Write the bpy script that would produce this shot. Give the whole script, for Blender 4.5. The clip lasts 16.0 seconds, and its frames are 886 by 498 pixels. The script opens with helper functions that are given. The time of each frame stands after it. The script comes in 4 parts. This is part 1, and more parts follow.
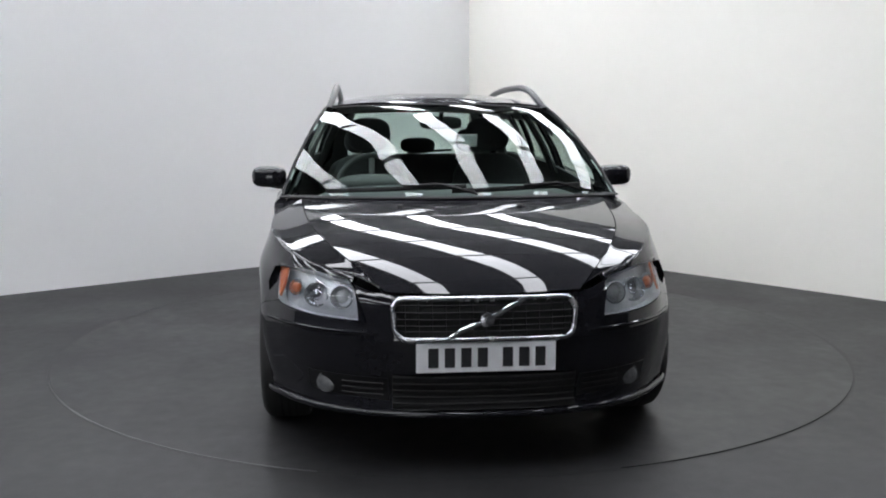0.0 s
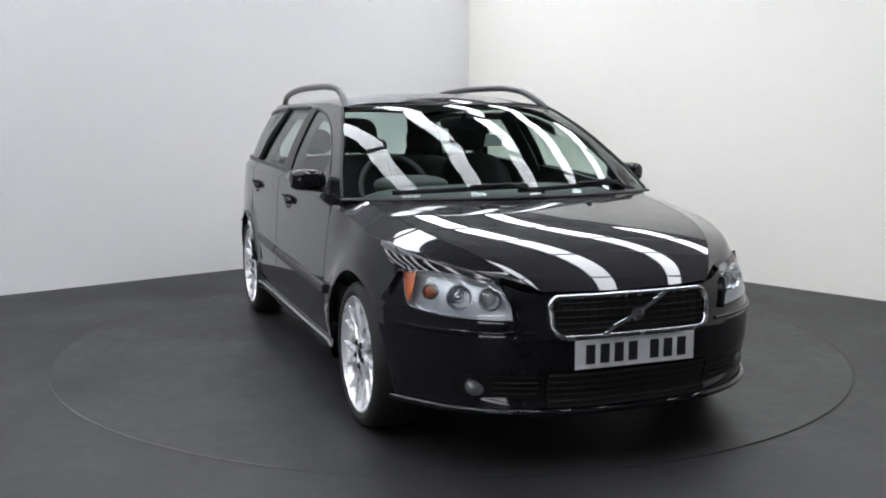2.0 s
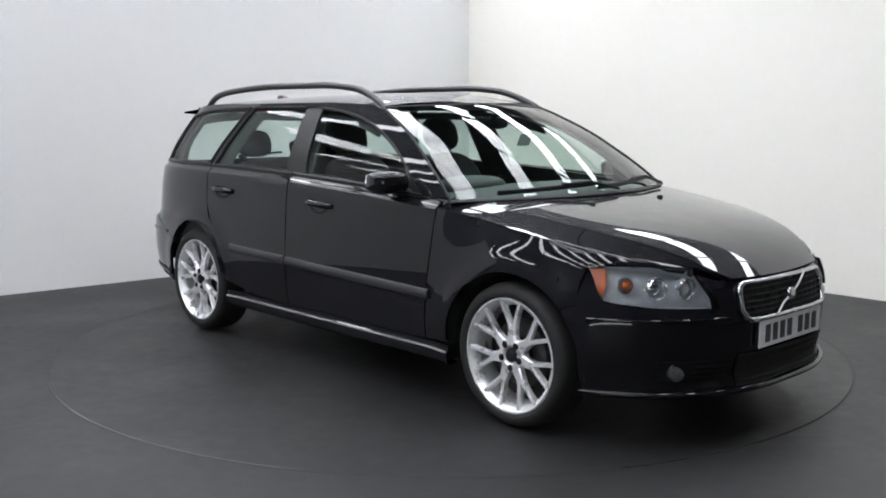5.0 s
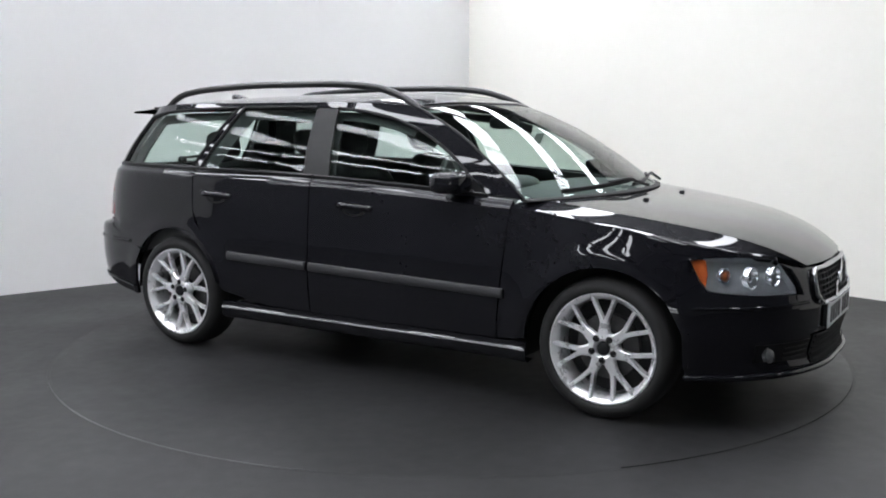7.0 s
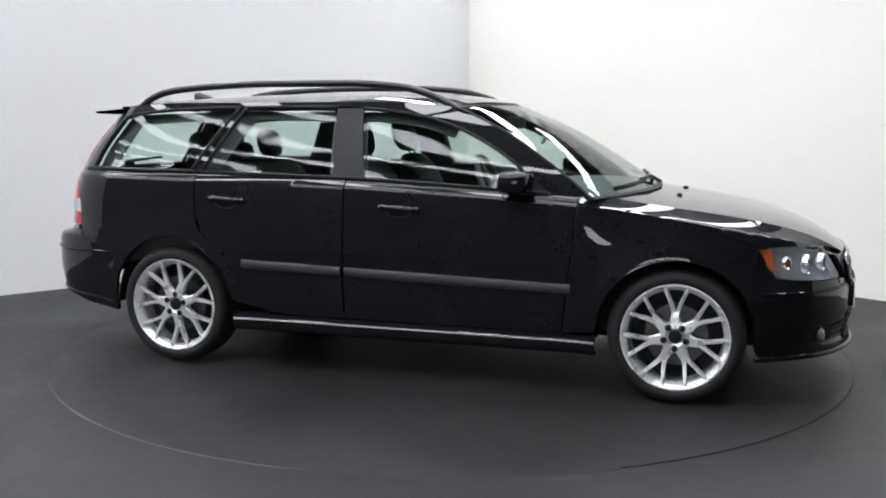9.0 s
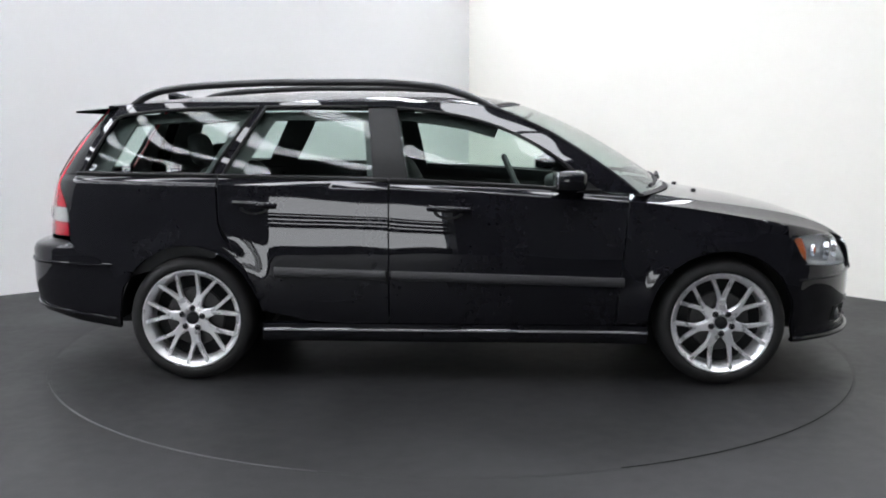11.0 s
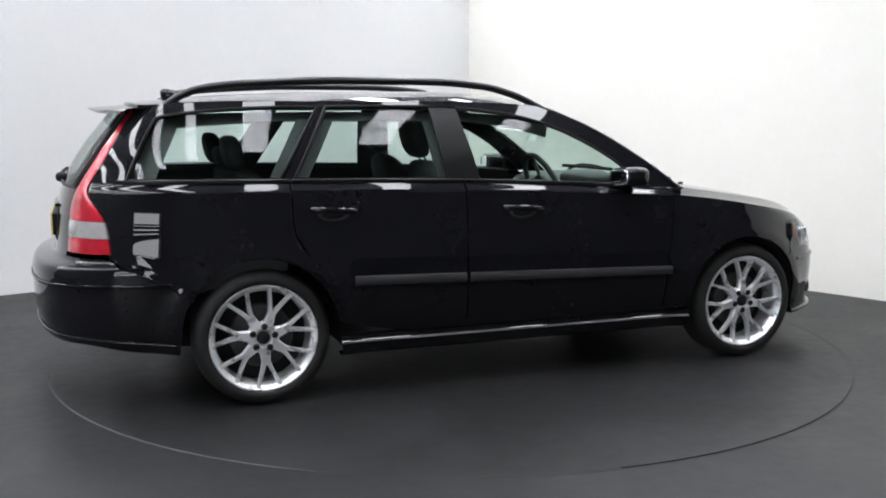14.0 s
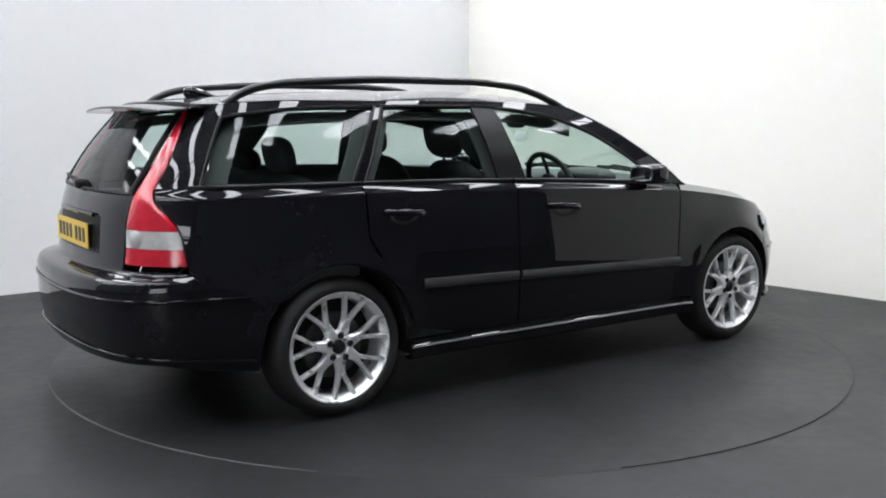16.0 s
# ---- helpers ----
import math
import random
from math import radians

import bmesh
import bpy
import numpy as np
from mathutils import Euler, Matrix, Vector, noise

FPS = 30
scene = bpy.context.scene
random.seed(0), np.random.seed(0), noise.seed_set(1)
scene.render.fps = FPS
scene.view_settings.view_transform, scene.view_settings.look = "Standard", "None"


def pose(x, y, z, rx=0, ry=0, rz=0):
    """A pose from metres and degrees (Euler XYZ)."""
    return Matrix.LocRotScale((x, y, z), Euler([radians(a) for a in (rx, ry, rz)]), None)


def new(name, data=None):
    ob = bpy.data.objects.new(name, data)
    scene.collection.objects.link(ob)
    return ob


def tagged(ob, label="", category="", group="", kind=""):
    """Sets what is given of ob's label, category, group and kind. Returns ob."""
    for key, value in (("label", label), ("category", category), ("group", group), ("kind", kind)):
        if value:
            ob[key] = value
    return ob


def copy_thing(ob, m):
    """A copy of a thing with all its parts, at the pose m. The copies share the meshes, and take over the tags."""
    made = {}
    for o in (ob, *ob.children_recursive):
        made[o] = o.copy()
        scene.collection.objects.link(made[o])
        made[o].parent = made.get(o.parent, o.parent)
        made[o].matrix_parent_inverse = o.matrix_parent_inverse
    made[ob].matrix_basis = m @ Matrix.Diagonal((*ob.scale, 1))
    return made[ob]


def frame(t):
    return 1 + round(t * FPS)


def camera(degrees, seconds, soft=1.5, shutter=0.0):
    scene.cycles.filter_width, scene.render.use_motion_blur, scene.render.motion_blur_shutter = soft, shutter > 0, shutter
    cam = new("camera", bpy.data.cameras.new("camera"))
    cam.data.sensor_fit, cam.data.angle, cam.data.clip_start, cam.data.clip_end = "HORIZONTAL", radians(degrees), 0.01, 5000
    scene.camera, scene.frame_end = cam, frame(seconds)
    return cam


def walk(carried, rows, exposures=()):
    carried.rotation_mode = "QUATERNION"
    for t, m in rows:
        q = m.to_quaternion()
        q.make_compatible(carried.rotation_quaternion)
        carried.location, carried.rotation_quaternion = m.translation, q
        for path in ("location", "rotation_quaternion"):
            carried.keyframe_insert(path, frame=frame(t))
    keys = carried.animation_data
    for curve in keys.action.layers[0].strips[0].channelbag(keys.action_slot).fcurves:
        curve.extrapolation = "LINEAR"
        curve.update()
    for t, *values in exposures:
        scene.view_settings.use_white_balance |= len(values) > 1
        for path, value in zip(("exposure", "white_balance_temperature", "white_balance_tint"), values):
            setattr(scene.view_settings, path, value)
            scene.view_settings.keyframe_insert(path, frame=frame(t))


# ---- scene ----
# ---- camera: fixed on a tripod, the turntable brings the car round ----
cam = camera(49.4, 16.0, soft=1.9)
STAND = pose(0, -5.66, 1.337, 82.03, 0, 0.43)
walk(cam, [(0.0, STAND), (16.0, STAND)], exposures=[(0.0, -0.2), (4.0, -0.12), (8.0, 0.0), (16.0, 0.1)])

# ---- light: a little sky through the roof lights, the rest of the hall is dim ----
world = bpy.data.worlds.new("world")
scene.world = world
world.use_nodes = True
world.node_tree.nodes["Background"].inputs[0].default_value = (0.75, 0.85, 1.0, 1)
world.node_tree.nodes["Background"].inputs[1].default_value = 0.6
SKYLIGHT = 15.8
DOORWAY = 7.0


# ---- materials ----
def shader(name):
    m = bpy.data.materials.new(name)
    m.use_nodes = True
    n = m.node_tree.nodes
    return m, n, m.node_tree.links, n["Principled BSDF"]


def surface(name, colour, rough, metal=0.0, coat=0.0, vary=0.0, scale=8.0, bump=0.0, bump_scale=60.0, rough_vary=0.0, coat_rough=0.03, spec=0.5, bump_detail=4):
    """A procedural surface: base colour with noise at two scales, uneven gloss and fine relief."""
    m, n, l, b = shader(name)
    b.inputs["Base Color"].default_value = (*colour, 1)
    b.inputs["Roughness"].default_value = rough
    b.inputs["Metallic"].default_value = metal
    b.inputs["Coat Weight"].default_value = coat
    b.inputs["Coat Roughness"].default_value = coat_rough
    b.inputs["Specular IOR Level"].default_value = spec
    b.inputs["Coat IOR"].default_value = 1.43
    tc = n.new("ShaderNodeTexCoord")
    if vary or rough_vary:
        big, fine, mix = n.new("ShaderNodeTexNoise"), n.new("ShaderNodeTexNoise"), n.new("ShaderNodeMath")
        big.inputs["Scale"].default_value, big.inputs["Detail"].default_value = scale, 4
        fine.inputs["Scale"].default_value, fine.inputs["Detail"].default_value = scale * 14, 3
        mix.operation = "MULTIPLY_ADD"
        mix.inputs[1].default_value = 0.35
        l.new(tc.outputs["Object"], big.inputs["Vector"])
        l.new(tc.outputs["Object"], fine.inputs["Vector"])
        l.new(fine.outputs["Fac"], mix.inputs[0])
        l.new(big.outputs["Fac"], mix.inputs[2])
        if vary:
            r = n.new("ShaderNodeMapRange")
            r.inputs["From Min"].default_value, r.inputs["From Max"].default_value = 0.4, 0.95
            r.inputs["To Min"].default_value, r.inputs["To Max"].default_value = 1 - vary, 1 + vary
            c = n.new("ShaderNodeVectorMath")
            c.operation = "SCALE"
            c.inputs[0].default_value = colour
            l.new(mix.outputs[0], r.inputs["Value"])
            l.new(r.outputs[0], c.inputs["Scale"])
            l.new(c.outputs["Vector"], b.inputs["Base Color"])
        if rough_vary:
            q = n.new("ShaderNodeMapRange")
            q.inputs["From Min"].default_value, q.inputs["From Max"].default_value = 0.4, 0.95
            q.inputs["To Min"].default_value, q.inputs["To Max"].default_value = max(0.01, rough - rough_vary), rough + rough_vary
            l.new(mix.outputs[0], q.inputs["Value"])
            l.new(q.outputs[0], b.inputs["Roughness"])
    if bump:
        t, p = n.new("ShaderNodeTexNoise"), n.new("ShaderNodeBump")
        t.inputs["Scale"].default_value, t.inputs["Detail"].default_value = bump_scale, bump_detail
        p.inputs["Strength"].default_value, p.inputs["Distance"].default_value = bump, 0.004
        l.new(tc.outputs["Object"], t.inputs["Vector"])
        l.new(t.outputs["Fac"], p.inputs["Height"])
        l.new(p.outputs["Normal"], b.inputs["Normal"])
        l.new(p.outputs["Normal"], b.inputs["Coat Normal"])
    return m


def glazing(name, tint, ior=1.5):
    """Thin tinted glass: clear along the ray, with the gloss of its surface."""
    m, n, l, b = shader(name)
    n.remove(b)
    clear, gloss, mix, facing_way = n.new("ShaderNodeBsdfTransparent"), n.new("ShaderNodeBsdfGlossy"), n.new("ShaderNodeMixShader"), n.new("ShaderNodeLayerWeight")
    power, scale = n.new("ShaderNodeMath"), n.new("ShaderNodeMath")
    clear.inputs["Color"].default_value = (*tint, 1)
    gloss.inputs["Roughness"].default_value = 0.01
    facing_way.inputs["Blend"].default_value = 0.5
    power.operation, scale.operation = "POWER", "MULTIPLY_ADD"
    power.inputs[1].default_value = 5.0
    base = ((ior - 1) / (ior + 1)) ** 2 * 0.8
    scale.inputs[1].default_value, scale.inputs[2].default_value = 1 - base, base
    l.new(facing_way.outputs["Facing"], power.inputs[0])
    l.new(power.outputs[0], scale.inputs[0])
    l.new(scale.outputs[0], mix.inputs[0])
    l.new(clear.outputs[0], mix.inputs[1])
    l.new(gloss.outputs[0], mix.inputs[2])
    l.new(mix.outputs[0], n["Material Output"].inputs["Surface"])
    return m


def glow(name, colour, strength):
    m, n, l, b = shader(name)
    b.inputs["Base Color"].default_value = (*colour, 1)
    b.inputs["Emission Color"].default_value = (*colour, 1)
    b.inputs["Emission Strength"].default_value = strength
    return m


PAINT = surface("black_paint", (0.0080, 0.0080, 0.0102), 0.32, coat=1.0, coat_rough=0.012, vary=0.2, scale=3, spec=0.02, bump=0.12, bump_scale=5, bump_detail=0)
PLASTIC = surface("black_plastic", (0.008, 0.008, 0.0085), 0.5, vary=0.2, bump=0.08, bump_scale=300, spec=0.25)
TRIM = surface("satin_trim", (0.011, 0.011, 0.0115), 0.3, vary=0.2, bump=0.04, bump_scale=250, spec=0.22)
# pale grey that imitates the sill's continuous highlight
SILL_SHINE = surface("sill_shine", (0.34, 0.34, 0.345), 0.3, metal=0.3, vary=0.2)
STRIP = surface("grey_strip", (0.032, 0.032, 0.034), 0.42, vary=0.15, bump=0.05, bump_scale=250)
RAILING = surface("rail_coating", (0.012, 0.012, 0.013), 0.3, vary=0.2, bump=0.04, bump_scale=250)
RUBBER = surface("tyre_rubber", (0.009, 0.009, 0.009), 0.75, vary=0.35, scale=12, bump=0.2, bump_scale=180)
ALLOY = surface("alloy", (0.84, 0.84, 0.85), 0.30, metal=0.55, vary=0.08, scale=14, rough_vary=0.08)
DARK_ALLOY = surface("brake_dark", (0.010, 0.010, 0.011), 0.6, vary=0.3, scale=20, spec=0.25)
DISC = surface("brake_steel", (0.10, 0.10, 0.10), 0.45, metal=0.8, vary=0.2, scale=30)
CHROME = surface("chrome", (0.75, 0.76, 0.78), 0.12, metal=1.0, rough_vary=0.05, scale=20)
DULL_CHROME = surface("dull_chrome", (0.48, 0.485, 0.50), 0.25, metal=1.0, rough_vary=0.05, scale=20)
GLASS = glazing("side_glass", (0.79, 0.88, 0.84))
SCREEN = glazing("windscreen_glass", (0.74, 0.84, 0.80), 1.55)
LENS = glazing("lamp_lens", (0.88, 0.9, 0.92), 1.5)
REFLECTOR = surface("lamp_reflector", (0.86, 0.87, 0.88), 0.16, metal=0.85, vary=0.1, scale=40)
HOUSING = surface("lamp_housing", (0.46, 0.47, 0.48), 0.3, metal=0.5, vary=0.15, scale=30)
AMBER = surface("amber_lens", (0.48, 0.11, 0.03), 0.18, coat=1.0, vary=0.15, scale=40, bump=0.15, bump_scale=160)
RED = surface("red_lens", (0.5, 0.012, 0.03), 0.16, coat=1.0, vary=0.2, scale=25, bump=0.12, bump_scale=140)
CLEAR = surface("clear_lens", (0.45, 0.45, 0.44), 0.2, coat=1.0, vary=0.12, scale=40, bump=0.15, bump_scale=160)
FOG_LENS = surface("fog_light_lens", (0.10, 0.103, 0.106), 0.12, coat=1.0, vary=0.3, scale=60, bump=0.2, bump_scale=140)
WHITE_PLATE = surface("white_plate", (0.84, 0.85, 0.86), 0.35, vary=0.05, scale=20)
YELLOW_PLATE = surface("yellow_plate", (0.72, 0.5, 0.04), 0.35, vary=0.06, scale=20)
INK = surface("plate_ink", (0.02, 0.02, 0.022), 0.4, vary=0.1)
FABRIC = surface("seat_fabric", (0.036, 0.036, 0.038), 0.85, vary=0.25, scale=10, bump=0.3, bump_scale=300)
DASH = surface("dash_plastic", (0.055, 0.057, 0.057), 0.6, vary=0.2, bump=0.15, bump_scale=260)
LINING = surface("head_lining", (0.3, 0.3, 0.28), 0.9, vary=0.1, bump=0.2, bump_scale=300)
INNER_TRIM = surface("pillar_trim", (0.05, 0.052, 0.052), 0.6, vary=0.15, bump=0.15, bump_scale=260)
PAPER = surface("paper", (0.75, 0.76, 0.74), 0.7, vary=0.06)
FLOOR = surface("dark_vinyl_floor", (0.0128, 0.0128, 0.0133), 0.52, vary=0.28, scale=1.1, bump=0.12, bump_scale=90, rough_vary=0.1, spec=0.36)
TABLE = surface("turntable_vinyl", (0.0128, 0.0128, 0.0133), 0.5, vary=0.3, scale=0.9, bump=0.12, bump_scale=80, rough_vary=0.12, spec=0.36)
EDGE = surface("turntable_edge", (0.0125, 0.0125, 0.013), 0.52, vary=0.3, scale=0.8, spec=0.36)
# pale grey for the light that one side of the edge catches
EDGE_GLINT = surface("edge_glint", (0.085, 0.085, 0.087), 0.5, vary=0.7, scale=1.6)
# near-black for dark parts and for hollows whose shade is painted in
GAP = surface("shaded_gap_black", (0.01, 0.01, 0.01), 0.9, vary=0.3)
# both walls are white; how light falls on each is in its colour
DIM_WALL = surface("dim_lit_white_wall", (0.74, 0.74, 0.735), 0.7, vary=0.02, scale=0.7, bump=0.05, bump_scale=120)
BRIGHT_WALL = surface("bright_lit_white_wall", (0.89, 0.875, 0.81), 0.7, vary=0.02, scale=0.7, bump=0.05, bump_scale=120)
HALL_WALL = surface("hall_cladding", (0.085, 0.089, 0.096), 0.7, vary=0.25, scale=0.5)
ROOF_SHEET = surface("hall_roof_sheet", (0.06, 0.065, 0.075), 0.7, vary=0.3, scale=0.5)
STEEL = surface("roof_steel", (0.04, 0.042, 0.045), 0.6, vary=0.3, scale=2)
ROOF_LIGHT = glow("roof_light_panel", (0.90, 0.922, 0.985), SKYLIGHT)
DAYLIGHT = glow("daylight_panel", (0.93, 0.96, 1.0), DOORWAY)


# ---- mesh helpers ----
def mesh_of(name, bm, material, smooth=40):
    bmesh.ops.recalc_face_normals(bm, faces=bm.faces)
    me = bpy.data.meshes.new(name)
    bm.to_mesh(me)
    bm.free()
    me.materials.append(material)
    for f in me.polygons:
        f.use_smooth = smooth > 0
    if smooth:
        me.set_sharp_from_angle(angle=radians(smooth))
    return me


def part(name, bm, material, parent=None, label="", smooth=40):
    ob = new(name, mesh_of(name, bm, material, smooth))
    ob.parent = parent
    return tagged(ob, label)


def box_into(bm, lo, hi, bevel=0.0, m=None):
    r = bmesh.ops.create_cube(bm, size=1)
    vs = r["verts"]
    for v in vs:
        v.co = Vector([lo[i] + (v.co[i] + 0.5) * (hi[i] - lo[i]) for i in range(3)])
    if bevel:
        es = list({e for v in vs for e in v.link_edges})
        g = bmesh.ops.bevel(bm, geom=es, offset=bevel, segments=2, affect="EDGES", profile=0.6)
        vs = list({v for v in g["verts"]} | {v for v in vs if v.is_valid})
    if m is not None:
        bmesh.ops.transform(bm, matrix=m, verts=vs)
    return vs


def box(lo, hi, bevel=0.0, m=None):
    bm = bmesh.new()
    box_into(bm, lo, hi, bevel, m)
    return bm


def grid(bm, rows):
    """Quads over rows of points; returns the rows of vertices."""
    vs = [[bm.verts.new(p) for p in r] for r in rows]
    for a, b in zip(vs, vs[1:]):
        for i in range(len(a) - 1):
            bm.faces.new((a[i], a[i + 1], b[i + 1], b[i]))
    return vs


def skirt(bm, depth):
    """Turns the rim of an open sheet inwards, so that panels have thick edges and real gaps."""
    bm.normal_update()
    rim = [e for e in bm.edges if e.is_boundary]
    inner = {}
    for v in {v for e in rim for v in e.verts}:
        inner[v] = bm.verts.new(v.co - v.normal * depth)
    for e in rim:
        a, b = e.verts
        bm.faces.new((a, b, inner[b], inner[a]))


def lathe(profile, n=48, axis="Y"):
    """A ring from (radius, along) pairs turned about the axis."""
    bm = bmesh.new()
    rows = []
    for i in range(n):
        t = 2 * math.pi * i / n
        rows.append([bm.verts.new((r * math.cos(t), h, r * math.sin(t))) for r, h in profile])
    for i in range(n):
        a, b = rows[i], rows[(i + 1) % n]
        for k in range(len(profile) - 1):
            bm.faces.new((a[k], a[k + 1], b[k + 1], b[k]))
    bmesh.ops.remove_doubles(bm, verts=bm.verts, dist=1e-5)
    return bm


def tube(points, rx, rz, n=10, bm=None, ends=True):
    """A bar with an oval section swept along points."""
    bm = bm or bmesh.new()
    pts = [Vector(p) for p in points]
    rows = []
    for i, p in enumerate(pts):
        t = (pts[min(i + 1, len(pts) - 1)] - pts[max(i - 1, 0)]).normalized()
        side = t.cross(Vector((0, 0, 1)))
        side = side.normalized() if side.length > 1e-3 else Vector((0, 1, 0))
        up = side.cross(t).normalized()
        rows.append([bm.verts.new(p + side * rx * math.cos(a) + up * rz * math.sin(a)) for a in [2 * math.pi * k / n for k in range(n)]])
    for a, b in zip(rows, rows[1:]):
        for k in range(n):
            bm.faces.new((a[k], a[(k + 1) % n], b[(k + 1) % n], b[k]))
    if ends:
        bm.faces.new(rows[0])
        bm.faces.new(rows[-1][::-1])
    return bm


def natural(xs, ys):
    """A natural cubic spline."""
    xs, ys = np.array(xs, float), np.array(ys, float)
    n, h = len(xs), np.diff(xs)
    A, r = np.eye(n), np.zeros(n)
    for i in range(1, n - 1):
        A[i, i - 1:i + 2] = h[i - 1], 2 * (h[i - 1] + h[i]), h[i]
        r[i] = 6 * ((ys[i + 1] - ys[i]) / h[i] - (ys[i] - ys[i - 1]) / h[i - 1])
    m = np.linalg.solve(A, r)

    def at(x):
        i = int(np.clip(np.searchsorted(xs, x) - 1, 0, n - 2))
        a, b = xs[i + 1] - x, x - xs[i]
        return float((m[i] * a ** 3 + m[i + 1] * b ** 3) / (6 * h[i]) + (ys[i] / h[i] - m[i] * h[i] / 6) * a + (ys[i + 1] / h[i] - m[i + 1] * h[i] / 6) * b)
    return at


def gentle(xs, ys):
    """A cubic through the points that never overshoots, level beyond its ends."""
    xs, ys = np.array(xs, float), np.array(ys, float)
    h, d = np.diff(xs), np.diff(ys) / np.diff(xs)
    s = np.zeros(len(xs))
    s[0], s[-1] = d[0], d[-1]
    for i in range(1, len(xs) - 1):
        if d[i - 1] * d[i] > 0:
            a, b = 2 * h[i] + h[i - 1], h[i] + 2 * h[i - 1]
            s[i] = (a + b) / (a / d[i - 1] + b / d[i])

    def at(x):
        x = min(max(x, xs[0]), xs[-1])
        i = int(np.clip(np.searchsorted(xs, x) - 1, 0, len(xs) - 2))
        t = (x - xs[i]) / h[i]
        return float(ys[i] * (1 + 2 * t) * (1 - t) ** 2 + h[i] * s[i] * t * (1 - t) ** 2 + ys[i + 1] * t * t * (3 - 2 * t) + h[i] * s[i + 1] * t * t * (t - 1))
    return at


def smoothstep(a, b, x):
    t = min(max((x - a) / (b - a), 0), 1)
    return t * t * (3 - 2 * t)


# ---- hall: two white studio walls in a dim hall with long roof lights ----
CORNER = Vector((0.19, 4.31, 0))
LEFT_WAY, RIGHT_WAY = Vector((-0.767, -0.641, 0)), Vector((0.687, -0.726, 0))
WALL_H = 2.9
HALL_H = 6.0


def slab(name, lo, hi, material, m=None, bevel=0.0):
    ob = part(name, box(lo, hi, bevel), material, smooth=0)
    ob.matrix_basis = m or Matrix()
    return tagged(ob, kind="structure")


def studio():
    bm = bmesh.new()
    n, inner, outer = 128, 2.2475, 30.0
    ring = [(math.cos(2 * math.pi * i / n), math.sin(2 * math.pi * i / n)) for i in range(n)]
    grid(bm, [[(c * r, s * r, 0) for c, s in ring + ring[:1]] for r in (inner, 4.0, 9.0, outer)])
    bmesh.ops.remove_doubles(bm, verts=bm.verts, dist=1e-5)
    bmesh.ops.recalc_face_normals(bm, faces=bm.faces)
    if sum(f.normal.z for f in bm.faces) < 0:
        bmesh.ops.reverse_faces(bm, faces=bm.faces)
    skirt(bm, 0.06)
    tagged(part("floor", bm, FLOOR, smooth=30), "dark grey vinyl studio floor, slightly scuffed", kind="structure")
    slab("floor_pit", (-2.4, -2.4, -0.2), (2.4, 2.4, -0.1), GAP)
    tilt_l = Matrix.Translation(CORNER) @ Matrix.Rotation(math.atan2(LEFT_WAY.y, LEFT_WAY.x), 4, "Z")
    tilt_r = Matrix.Translation(CORNER) @ Matrix.Rotation(math.atan2(RIGHT_WAY.y, RIGHT_WAY.x), 4, "Z")
    tagged(slab("wall_left", (0, -0.12, 0), (9.0, 0, WALL_H), DIM_WALL, tilt_l), "tall smooth white studio wall, its dimmer light put into the colour")
    tagged(slab("wall_right", (0, 0, 0), (9.0, 0.12, WALL_H), BRIGHT_WALL, tilt_r), "tall smooth white painted studio wall")
    return tilt_r


